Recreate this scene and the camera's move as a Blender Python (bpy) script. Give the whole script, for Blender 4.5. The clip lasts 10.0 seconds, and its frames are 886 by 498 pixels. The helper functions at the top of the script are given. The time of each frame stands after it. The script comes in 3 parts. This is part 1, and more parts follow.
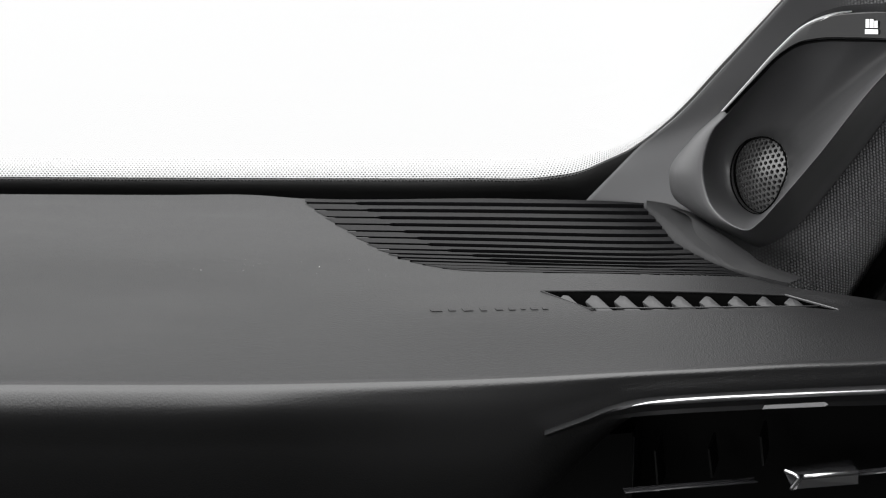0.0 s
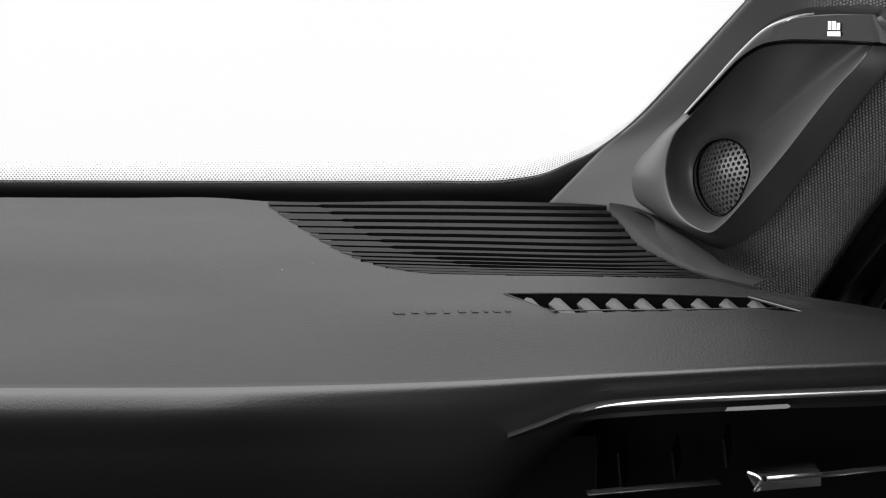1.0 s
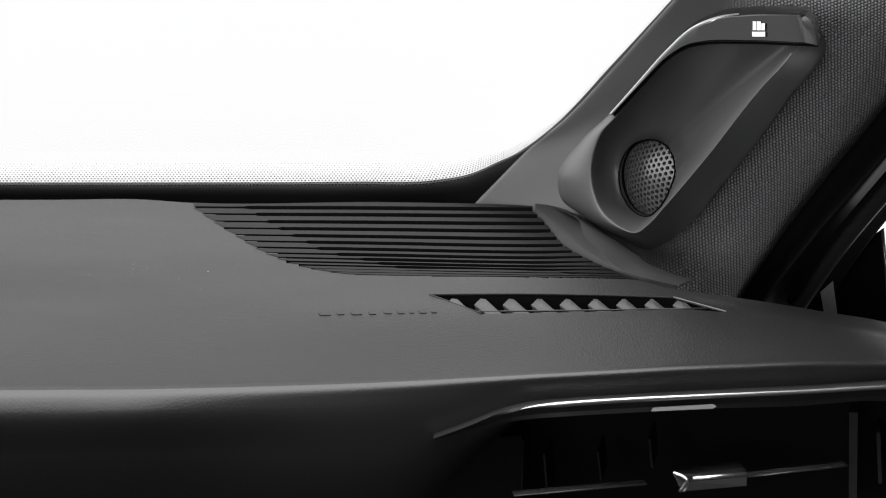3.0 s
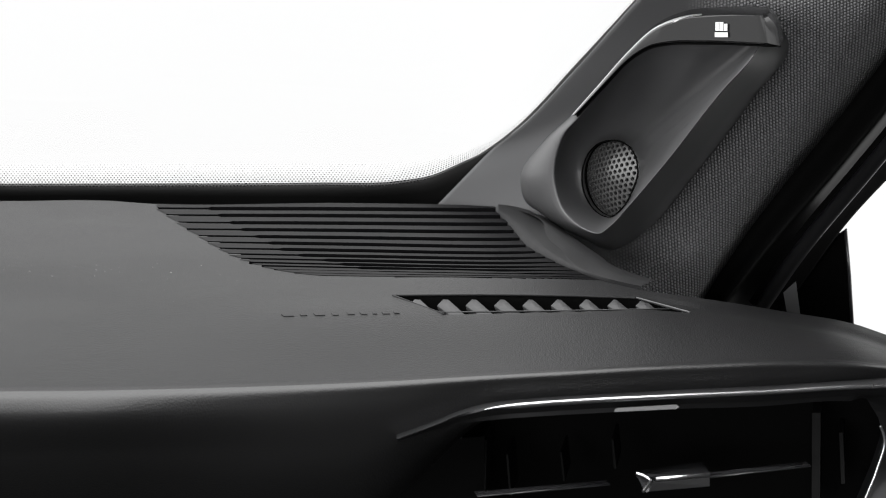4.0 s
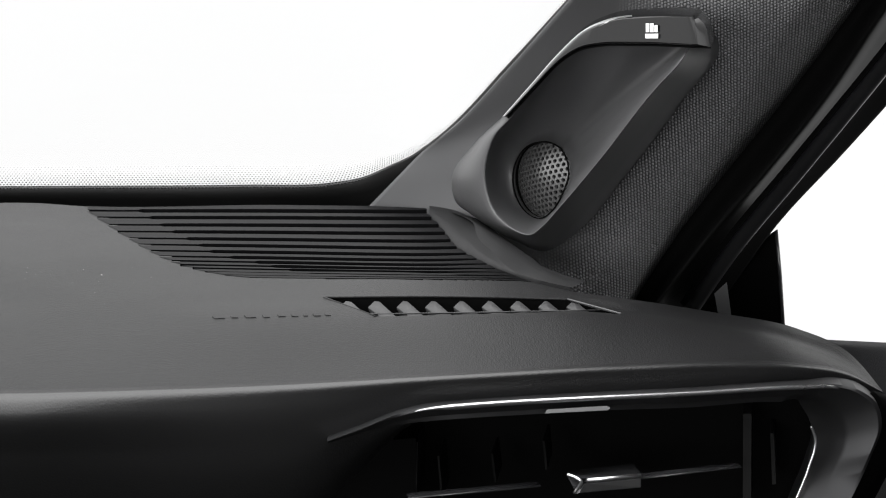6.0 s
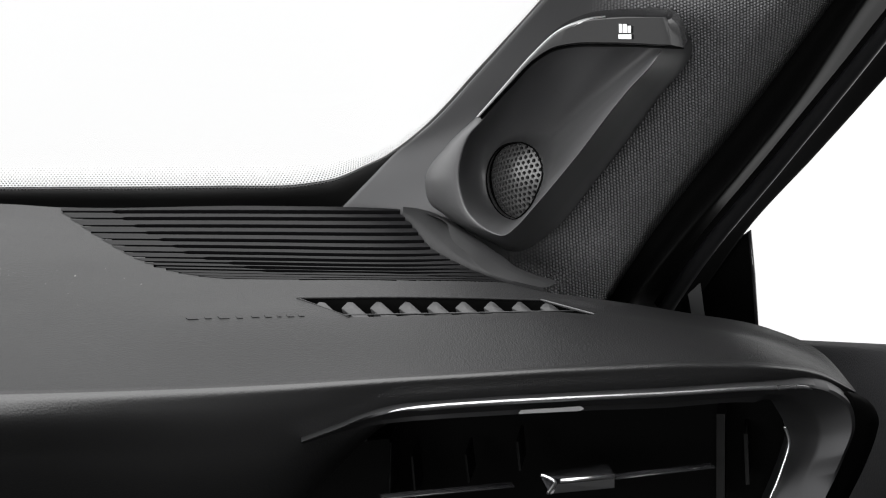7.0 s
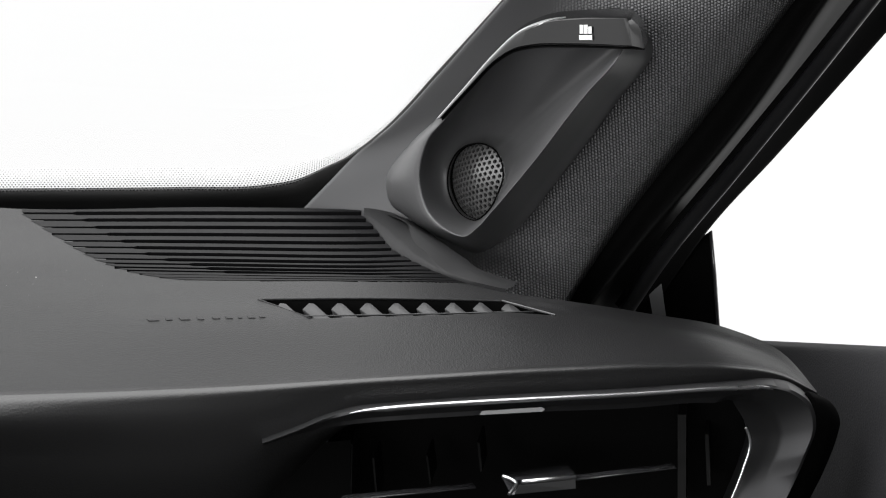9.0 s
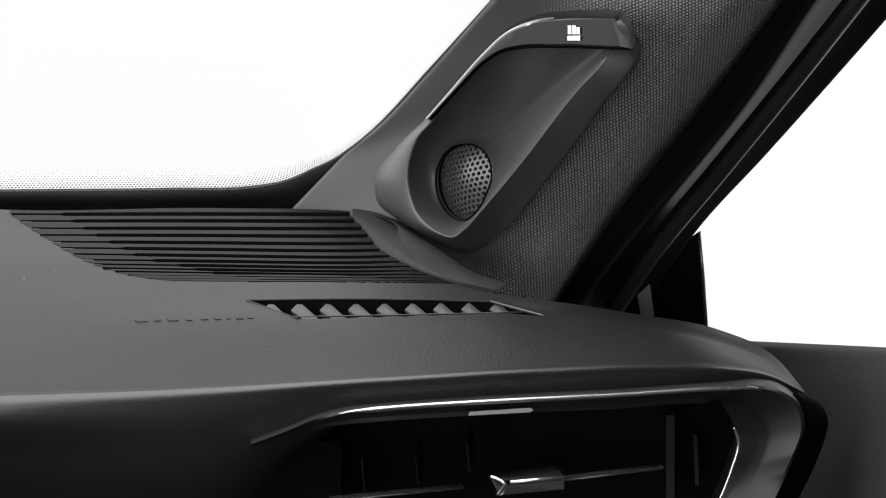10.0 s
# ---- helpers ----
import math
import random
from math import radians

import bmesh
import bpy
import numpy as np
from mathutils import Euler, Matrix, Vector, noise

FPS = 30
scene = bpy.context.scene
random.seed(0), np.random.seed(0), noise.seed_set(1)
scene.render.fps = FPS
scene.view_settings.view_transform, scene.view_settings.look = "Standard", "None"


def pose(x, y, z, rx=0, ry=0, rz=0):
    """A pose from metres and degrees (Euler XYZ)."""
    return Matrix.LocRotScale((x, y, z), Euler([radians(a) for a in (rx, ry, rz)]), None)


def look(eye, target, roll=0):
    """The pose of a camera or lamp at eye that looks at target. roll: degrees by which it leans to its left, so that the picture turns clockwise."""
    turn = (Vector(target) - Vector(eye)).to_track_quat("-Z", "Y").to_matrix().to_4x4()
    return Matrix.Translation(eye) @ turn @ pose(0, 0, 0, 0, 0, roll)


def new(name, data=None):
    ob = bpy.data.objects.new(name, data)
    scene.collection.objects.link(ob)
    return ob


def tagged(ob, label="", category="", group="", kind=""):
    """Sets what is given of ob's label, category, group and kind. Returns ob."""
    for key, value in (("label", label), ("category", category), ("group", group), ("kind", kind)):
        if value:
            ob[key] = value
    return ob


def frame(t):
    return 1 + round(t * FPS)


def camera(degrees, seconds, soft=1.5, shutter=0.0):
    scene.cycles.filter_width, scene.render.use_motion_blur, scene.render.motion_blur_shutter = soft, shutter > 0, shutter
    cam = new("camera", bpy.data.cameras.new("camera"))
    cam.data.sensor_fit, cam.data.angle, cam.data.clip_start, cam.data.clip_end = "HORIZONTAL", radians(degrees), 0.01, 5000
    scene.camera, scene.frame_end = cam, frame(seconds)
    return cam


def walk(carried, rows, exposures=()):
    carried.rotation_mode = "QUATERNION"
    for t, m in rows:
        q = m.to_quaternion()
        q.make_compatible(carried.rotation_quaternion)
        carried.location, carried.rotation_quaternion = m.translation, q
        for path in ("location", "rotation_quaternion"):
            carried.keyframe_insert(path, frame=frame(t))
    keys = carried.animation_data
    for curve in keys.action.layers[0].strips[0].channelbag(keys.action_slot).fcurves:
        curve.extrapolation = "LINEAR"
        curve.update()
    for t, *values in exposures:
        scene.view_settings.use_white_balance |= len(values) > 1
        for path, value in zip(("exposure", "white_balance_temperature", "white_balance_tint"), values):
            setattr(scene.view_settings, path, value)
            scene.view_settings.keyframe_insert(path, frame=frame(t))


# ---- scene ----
# A telephoto pan on a tripod: the eye sits ARM metres ahead of the pan axis.
cam = camera(10.0, 10.0, soft=1.0)
cam.data.dof.use_dof = True
cam.data.dof.focus_distance = 2.8
cam.data.dof.aperture_fstop = 30.0
EYE, ARM = 1.45, 0.13
ROWS = [
    (0.0, 1.8257, -9.3527, -0.0193),
    (0.5, 1.6300, -9.3341, -0.0100),
    (1.0, 1.4179, -9.3239, -0.0080),
    (1.5, 1.2150, -9.3207, -0.0020),
    (2.0, 1.0092, -9.3204, 0.0080),
    (2.5, 0.8055, -9.3170, 0.0100),
    (4.0, 0.1977, -9.3032, 0.0050),
    (4.5, 0.0000, -9.3000, 0.0000),
    (5.0, -0.1944, -9.2940, -0.0080),
    (5.5, -0.3885, -9.2892, 0.0000),
    (7.0, -0.8491, -9.2755, 0.0120),
    (7.5, -0.9876, -9.2752, 0.0100),
    (8.0, -1.1027, -9.2745, 0.0130),
    (8.5, -1.1930, -9.2690, 0.0180),
    (9.0, -1.2779, -9.2641, 0.0280),
    (9.5, -1.3509, -9.2612, 0.0310),
    (10.0, -1.4076, -9.2564, 0.0374),
]
walk(cam, [(t, pose(-math.sin(radians(yaw)) * ARM, (math.cos(radians(yaw)) - 1) * ARM, EYE, 90 + pitch, roll, yaw)) for t, yaw, pitch, roll in ROWS])

# ---- light: a white lit studio all round the car ----
world = bpy.data.worlds.new("studio")
scene.world = world
world.use_nodes = True
wn, wl = world.node_tree.nodes, world.node_tree.links
wn["Background"].inputs[0].default_value = (1.0, 1.0, 1.0, 1)
sky_dir, sky_sep, sky_rise = wn.new("ShaderNodeTexCoord"), wn.new("ShaderNodeSeparateXYZ"), wn.new("ShaderNodeMapRange")
sky_rise.inputs["From Min"].default_value, sky_rise.inputs["From Max"].default_value = 0.0, 1.0
sky_rise.inputs["To Min"].default_value, sky_rise.inputs["To Max"].default_value = 1.03, 6.0
wl.new(sky_dir.outputs["Generated"], sky_sep.inputs[0])
sky_up = wn.new("ShaderNodeMath")
sky_up.operation = "MAXIMUM"
sky_up.inputs[1].default_value = 0.0
wl.new(sky_sep.outputs[2], sky_up.inputs[0])
sky_curve = wn.new("ShaderNodeMath")
sky_curve.operation, sky_curve.use_clamp = "MULTIPLY", True
wl.new(sky_up.outputs[0], sky_curve.inputs[0])
wl.new(sky_up.outputs[0], sky_curve.inputs[1])
sky_cube = wn.new("ShaderNodeMath")
sky_cube.operation = "MULTIPLY"
wl.new(sky_curve.outputs[0], sky_cube.inputs[0])
wl.new(sky_up.outputs[0], sky_cube.inputs[1])
wl.new(sky_cube.outputs[0], sky_rise.inputs["Value"])
wl.new(sky_rise.outputs["Result"], wn["Background"].inputs[1])
scene.view_settings.exposure = 0.0
# Fill lamp added at the car's open far side window, to brighten the speaker.
lamp = bpy.data.lights.new("side_fill_light", "AREA")
lamp.shape, lamp.size, lamp.size_y, lamp.energy = "RECTANGLE", 2.4, 0.58, 8.0
side_light = new("side_fill_light", lamp)
side_light.matrix_world = look((-1.27, 1.8, 1.29), (0.5, 1.8, 1.2))
# Fill lamp added in the rear opening behind the camera, to brighten the pillar trim.
lamp = bpy.data.lights.new("rear_fill_light", "AREA")
lamp.shape, lamp.size, lamp.size_y, lamp.energy = "RECTANGLE", 1.4, 0.5, 34.0
rear_light = new("rear_fill_light", lamp)
rear_light.matrix_world = look((-0.5, -0.88, 1.33), (0.0, 2.7, 1.05))


# ---- materials ----
def material(name, color, rough=0.5, metal=0.0, grain=0.0, size=0.001, mottle=0.0, spec=0.5, coat=0.0):
    """A plain surface with a fine grain in relief and a large mottling of tone and gloss. size: metres of one grain."""
    m = bpy.data.materials.new(name)
    m.use_nodes = True
    n, l = m.node_tree.nodes, m.node_tree.links
    b = n["Principled BSDF"]
    b.inputs["Base Color"].default_value = (*color, 1)
    b.inputs["Roughness"].default_value = rough
    b.inputs["Metallic"].default_value = metal
    b.inputs["Specular IOR Level"].default_value = spec
    b.inputs["Coat Weight"].default_value = coat
    b.inputs["Coat Roughness"].default_value = 0.05
    co = n.new("ShaderNodeTexCoord")
    if mottle:
        big = n.new("ShaderNodeTexNoise")
        big.inputs["Scale"].default_value = 14.0
        big.inputs["Detail"].default_value = 6.0
        l.new(co.outputs["Object"], big.inputs["Vector"])
        ramp = n.new("ShaderNodeMapRange")
        ramp.inputs["To Min"].default_value, ramp.inputs["To Max"].default_value = rough - mottle, rough + mottle
        l.new(big.outputs["Fac"], ramp.inputs["Value"])
        l.new(ramp.outputs["Result"], b.inputs["Roughness"])
        tone = n.new("ShaderNodeMapRange")
        tone.inputs["To Min"].default_value, tone.inputs["To Max"].default_value = 0.85, 1.15
        l.new(big.outputs["Fac"], tone.inputs["Value"])
        mix = n.new("ShaderNodeVectorMath")
        mix.operation = "SCALE"
        mix.inputs[0].default_value = color
        l.new(tone.outputs["Result"], mix.inputs["Scale"])
        l.new(mix.outputs["Vector"], b.inputs["Base Color"])
    if grain:
        v = n.new("ShaderNodeTexVoronoi")
        v.inputs["Scale"].default_value = 1 / size
        v.inputs["Randomness"].default_value = 0.9
        l.new(co.outputs["Object"], v.inputs["Vector"])
        bump = n.new("ShaderNodeBump")
        bump.inputs["Strength"].default_value = grain
        bump.inputs["Distance"].default_value = size * 0.4
        l.new(v.outputs["Distance"], bump.inputs["Height"])
        l.new(bump.outputs["Normal"], b.inputs["Normal"])
    return m


def weave(m, pitch, depth, bare):
    """Crossed threads in relief on the metre map of m; bare: where across and up the sheet, in metres, they begin."""
    n, l = m.node_tree.nodes, m.node_tree.links
    b = n["Principled BSDF"]
    uv = n.new("ShaderNodeUVMap")
    uv.uv_map = "metres"
    part_uv = n.new("ShaderNodeSeparateXYZ")
    l.new(uv.outputs["UV"], part_uv.inputs[0])

    def calc(op, a, c=None):
        q = n.new("ShaderNodeMath")
        q.operation = op
        for slot, value in ((0, a), (1, c)):
            if value is None:
                continue
            if isinstance(value, (int, float)):
                q.inputs[slot].default_value = value
            else:
                l.new(value, q.inputs[slot])
        return q.outputs[0]

    wob = n.new("ShaderNodeTexNoise")
    wob.inputs["Scale"].default_value = 220.0
    co = n.new("ShaderNodeTexCoord")
    l.new(co.outputs["Object"], wob.inputs["Vector"])
    place = n.new("ShaderNodeSeparateXYZ")
    l.new(co.outputs["Object"], place.inputs[0])
    # Upright threads in columns, each set half a stitch above the last.
    column = calc("ADD", calc("DIVIDE", calc("ADD", place.outputs[0], calc("MULTIPLY", place.outputs[2], 0.06)), pitch), calc("MULTIPLY", wob.outputs["Fac"], 0.5))
    odd = calc("MULTIPLY", calc("MODULO", calc("FLOOR", calc("ADD", column, 1000.0)), 2.0), 0.5)
    stitch = calc("ADD", calc("ADD", calc("DIVIDE", place.outputs[2], pitch * 1.1), odd), calc("MULTIPLY", wob.outputs["Fac"], 0.6))
    a = calc("ABSOLUTE", calc("SINE", calc("MULTIPLY", column, math.pi)))
    c = calc("ABSOLUTE", calc("SINE", calc("MULTIPLY", stitch, math.pi)))
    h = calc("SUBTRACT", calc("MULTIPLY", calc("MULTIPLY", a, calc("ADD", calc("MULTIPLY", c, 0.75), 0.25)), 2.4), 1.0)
    fade = n.new("ShaderNodeMapRange")
    fade.inputs["From Min"].default_value, fade.inputs["From Max"].default_value = bare
    l.new(calc("ADD", part_uv.outputs[0], calc("MULTIPLY", calc("SUBTRACT", place.outputs[2], 0.98), 0.7)), fade.inputs["Value"])
    h = calc("MULTIPLY", h, fade.outputs["Result"])
    # The bare lower end is a plain plastic, darker than the thread.
    thread = calc("ADD", calc("MULTIPLY", fade.outputs["Result"], 0.4), 0.6)
    # Colour follows the relief: gaps darkened and crests lightened, as shade between threads.
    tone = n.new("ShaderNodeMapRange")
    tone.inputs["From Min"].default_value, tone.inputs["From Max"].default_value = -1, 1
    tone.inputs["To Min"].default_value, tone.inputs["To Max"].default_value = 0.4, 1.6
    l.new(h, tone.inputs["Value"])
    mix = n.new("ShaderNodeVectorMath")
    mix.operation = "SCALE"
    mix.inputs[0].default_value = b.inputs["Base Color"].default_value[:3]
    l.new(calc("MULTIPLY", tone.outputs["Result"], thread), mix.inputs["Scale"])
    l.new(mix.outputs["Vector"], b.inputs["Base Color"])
    bump = n.new("ShaderNodeBump")
    bump.inputs["Strength"].default_value = 0.8
    bump.inputs["Distance"].default_value = depth
    l.new(h, bump.inputs["Height"])
    l.new(bump.outputs["Normal"], b.inputs["Normal"])
    return m


def dotted(m, pitch, near, far, width):
    """Lets m show only as round dots on the metre map, that shrink from radius near to far over the width."""
    n, l = m.node_tree.nodes, m.node_tree.links
    b, out = n["Principled BSDF"], n["Material Output"]
    uv = n.new("ShaderNodeUVMap")
    uv.uv_map = "metres"
    sep = n.new("ShaderNodeSeparateXYZ")
    l.new(uv.outputs["UV"], sep.inputs[0])

    def calc(op, a, c=None, d=None):
        q = n.new("ShaderNodeMath")
        q.operation = op
        for slot, value in ((0, a), (1, c), (2, d)):
            if value is None:
                continue
            if isinstance(value, (int, float)):
                q.inputs[slot].default_value = value
            else:
                l.new(value, q.inputs[slot])
        return q.outputs[0]

    high = pitch * 0.866
    row = calc("FLOOR", calc("DIVIDE", sep.outputs[0], high))
    odd = calc("MULTIPLY", calc("MODULO", row, 2.0), 0.5)
    dx = calc("SUBTRACT", calc("FRACT", calc("ADD", calc("DIVIDE", sep.outputs[1], pitch), odd)), 0.5)
    dy = calc("SUBTRACT", calc("FRACT", calc("DIVIDE", sep.outputs[0], high)), 0.5)
    dist = calc("SQRT", calc("ADD", calc("POWER", calc("MULTIPLY", dx, pitch), 2.0), calc("POWER", calc("MULTIPLY", dy, high), 2.0)))
    r = n.new("ShaderNodeMapRange")
    r.inputs["From Max"].default_value = width
    r.inputs["To Min"].default_value, r.inputs["To Max"].default_value = near, far
    l.new(sep.outputs[0], r.inputs["Value"])
    inside = calc("LESS_THAN", dist, r.outputs["Result"])
    clear = n.new("ShaderNodeBsdfTransparent")
    mix = n.new("ShaderNodeMixShader")
    l.new(inside, mix.inputs[0])
    l.new(clear.outputs[0], mix.inputs[1])
    l.new(b.outputs[0], mix.inputs[2])
    l.new(mix.outputs[0], out.inputs["Surface"])
    return m


def pane_glass():
    """Thin clear glass: see-through, with a faint gloss that rises at grazing angles."""
    m = bpy.data.materials.new("clear_glass")
    m.use_nodes = True
    n, l = m.node_tree.nodes, m.node_tree.links
    n.remove(n["Principled BSDF"])
    clear, gloss, mix, fres = n.new("ShaderNodeBsdfTransparent"), n.new("ShaderNodeBsdfGlossy"), n.new("ShaderNodeMixShader"), n.new("ShaderNodeFresnel")
    clear.inputs["Color"].default_value = (1.0, 1.0, 1.0, 1)
    gloss.inputs["Roughness"].default_value = 0.02
    fres.inputs["IOR"].default_value = 1.03
    l.new(fres.outputs[0], mix.inputs[0])
    l.new(clear.outputs[0], mix.inputs[1])
    l.new(gloss.outputs[0], mix.inputs[2])
    l.new(mix.outputs[0], n["Material Output"].inputs["Surface"])
    return m


LEATHER = material("grained_dash_skin", (0.0145, 0.0145, 0.015), 0.40, grain=0.4, size=0.0011, mottle=0.04, spec=0.085)
ROLL = material("polished_dash_skin", (0.0145, 0.0145, 0.0149), 0.34, grain=0.28, size=0.0010, mottle=0.05, spec=0.5)
DOOR = material("grained_door_skin", (0.03, 0.03, 0.032), 0.6, grain=0.4, size=0.0014, mottle=0.05, spec=0.15)
RIBBED = material("grille_plastic", (0.0048, 0.0048, 0.0052), 0.42, spec=0.02, grain=0.1, size=0.0008, mottle=0.05)
PLASTIC = material("dark_plastic", (0.068, 0.068, 0.070), 0.40, grain=0.06, size=0.0006, mottle=0.05)
VANE = material("vane_plastic", (0.03, 0.03, 0.031), 0.5, mottle=0.05, spec=0.3)
# Near-black for black parts, and for shade put inside slots, gaps and vents.
BLACK = material("black_plastic_and_shade", (0.0045, 0.0045, 0.0045), 0.75, mottle=0.05, spec=0.025)
RUBBER = material("black_rubber", (0.012, 0.012, 0.013), 0.35, mottle=0.05)
LINING = material("dark_lining", (0.012, 0.012, 0.012), 0.95, mottle=0.03)
SURROUND = material("satin_dark_silver", (0.06, 0.06, 0.062), 0.5, metal=0.8, mottle=0.04)
CAP = material("dark_gloss_paint", (0.009, 0.009, 0.0094), 0.16, mottle=0.03, spec=0.3)
GLOSS = material("piano_black", (0.03, 0.03, 0.032), 0.18, mottle=0.04, coat=0.5)
SATIN = material("satin_chrome", (0.8, 0.8, 0.81), 0.28, metal=1.0, mottle=0.03)
MESH = material("painted_mesh", (0.16, 0.16, 0.16), 0.35, metal=0.6, mottle=0.05)
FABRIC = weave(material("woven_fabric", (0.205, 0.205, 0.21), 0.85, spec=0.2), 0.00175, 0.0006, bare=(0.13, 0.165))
FOOTING = material("plain_trim_plastic", (0.019, 0.019, 0.0196), 0.5, grain=0.1, size=0.0008, mottle=0.04, spec=0.06)
STRIP = material("satin_black_plastic", (0.012, 0.012, 0.012), 0.5, mottle=0.04, spec=0.07)
FRIT = material("black_ceramic", (0.004, 0.004, 0.004), 0.6)
DOTS = dotted(material("ceramic_dots", (0.01, 0.01, 0.01), 0.6), 0.0021, 0.00068, 0.00025, 0.016)
WHITE = material("white_print", (0.8, 0.8, 0.8), 0.5)
DUST = material("pale_dust", (0.35, 0.35, 0.34), 0.8)
GLASS = pane_glass()
HEART = Vector((0.0, 0.6, 1.5))


# ---- builders ----
def part(name, bm, mat, parent=None, label="", smooth=True):
    me = bpy.data.meshes.new(name)
    for f in bm.faces:
        f.smooth = bool(smooth)
    if smooth == "sharp":
        bm.normal_update()
        bmesh.ops.split_edges(bm, edges=[e for e in bm.edges if len(e.link_faces) == 2 and e.calc_face_angle() > 0.6])
    bm.to_mesh(me)
    bm.free()
    me.materials.append(mat)
    ob = new(name, me)
    if parent is not None:
        ob.parent = parent
    if label:
        ob["label"] = label
    return ob


def thing(name, label, category, group="", kind=""):
    return tagged(new(name), label, category, group, kind)


def along(points, s, closed=False):
    """The point at s, 0 to 1, on a smooth curve through the points."""
    p, k = points, len(points)
    spans = k if closed else k - 1
    s = s * spans
    j = min(int(s), spans - 1)
    t = s - j
    if closed:
        a, b, c, d = p[(j - 1) % k], p[j], p[(j + 1) % k], p[(j + 2) % k]
    else:
        b, c = p[j], p[j + 1]
        a = p[j - 1] if j else 2 * b - c
        d = p[j + 2] if j + 2 < k else 2 * c - b
    h0, h1, h2 = (max((q - r).length, 1e-9) for q, r in ((b, a), (c, b), (d, c)))
    m1 = ((b - a) / h0 * h1 + (c - b) / h1 * h0) / (h0 + h1) * h1
    m2 = ((c - b) / h1 * h2 + (d - c) / h2 * h1) / (h1 + h2) * h1
    return b * (2 * t ** 3 - 3 * t * t + 1) + m1 * (t ** 3 - 2 * t * t + t) + c * (3 * t * t - 2 * t ** 3) + m2 * (t ** 3 - t * t)


def spline(points, n, closed=False):
    """n points evenly by parameter on a smooth curve through the points."""
    p = [Vector(q) for q in points]
    return [along(p, i / (n if closed else n - 1), closed) for i in range(n)]


def grid(rows, closed=False, skip=None, inner=HEART, weld=True):
    """Faces between rows of equally many points, turned to face inner, with a map in metres: u along the first row, v down the middle column."""
    bm = bmesh.new()
    uv = bm.loops.layers.uv.new("metres")
    v = [[bm.verts.new(p) for p in r] for r in rows]
    n = len(rows[0])
    us, vs = [], [0.0]
    for r in rows:
        us.append([0.0])
        for j in range(n):
            us[-1].append(us[-1][-1] + (Vector(r[(j + 1) % n]) - Vector(r[j])).length)
    for i in range(len(rows) - 1):
        vs.append(vs[-1] + (Vector(rows[i + 1][n // 2]) - Vector(rows[i][n // 2])).length)
    for i in range(len(rows) - 1):
        for j in range(n if closed else n - 1):
            if skip and skip(i, j):
                continue
            k = (j + 1) % n
            f = bm.faces.new((v[i][j], v[i + 1][j], v[i + 1][k], v[i][k]))
            for loop, (a, b) in zip(f.loops, ((j, i), (j, i + 1), (j + 1, i + 1), (j + 1, i))):
                loop[uv].uv = (us[b][a], vs[b])
    if weld:
        bmesh.ops.remove_doubles(bm, verts=bm.verts, dist=1e-6)
    bm.normal_update()
    if inner is not None and sum(f.normal.dot(inner - f.calc_center_median()) * f.calc_area() for f in bm.faces) < 0:
        bmesh.ops.reverse_faces(bm, faces=bm.faces)
    return bm


def loft(rails, nu, nv, **k):
    """A smooth sheet over rails, each a list of control points."""
    long = [spline(r, nu) for r in rails]
    across = [spline([r[i] for r in long], nv) for i in range(nu)]
    return grid(across, **k)


def thick(ob, metres):
    m = ob.modifiers.new("thickness", "SOLIDIFY")
    m.thickness, m.offset = metres, -1
    return ob


def tube(points, radius, sides=10, flat=1.0, taper=None):
    """A round bar along points with closed ends."""
    rows = []
    for i, p in enumerate(points):
        t = (points[min(i + 1, len(points) - 1)] - points[max(i - 1, 0)]).normalized()
        a = t.cross(Vector((0, 1, 0.2))).normalized()
        b = t.cross(a)
        r = radius * (taper(i / (len(points) - 1)) if taper else 1)
        rows.append([p + r * (math.cos(q) * a + flat * math.sin(q) * b) for q in [2 * math.pi * s / sides for s in range(sides)]])
    bm = grid(rows, closed=True, inner=None)
    bmesh.ops.holes_fill(bm, edges=[e for e in bm.edges if e.is_boundary])
    bmesh.ops.recalc_face_normals(bm, faces=bm.faces)
    return bm


def slab(bottom, top):
    """A solid between two polygons of equally many corners."""
    bm = bmesh.new()
    a, b = [bm.verts.new(p) for p in bottom], [bm.verts.new(p) for p in top]
    bm.faces.new(a), bm.faces.new(b)
    for i in range(len(a)):
        k = (i + 1) % len(a)
        bm.faces.new((a[i], a[k], b[k], b[i]))
    bmesh.ops.recalc_face_normals(bm, faces=bm.faces)
    return bm


def box(x0, x1, y0, y1, z0, z1):
    return slab([(x0, y0, z0), (x1, y0, z0), (x1, y1, z0), (x0, y1, z0)], [(x0, y0, z1), (x1, y0, z1), (x1, y1, z1), (x0, y1, z1)])


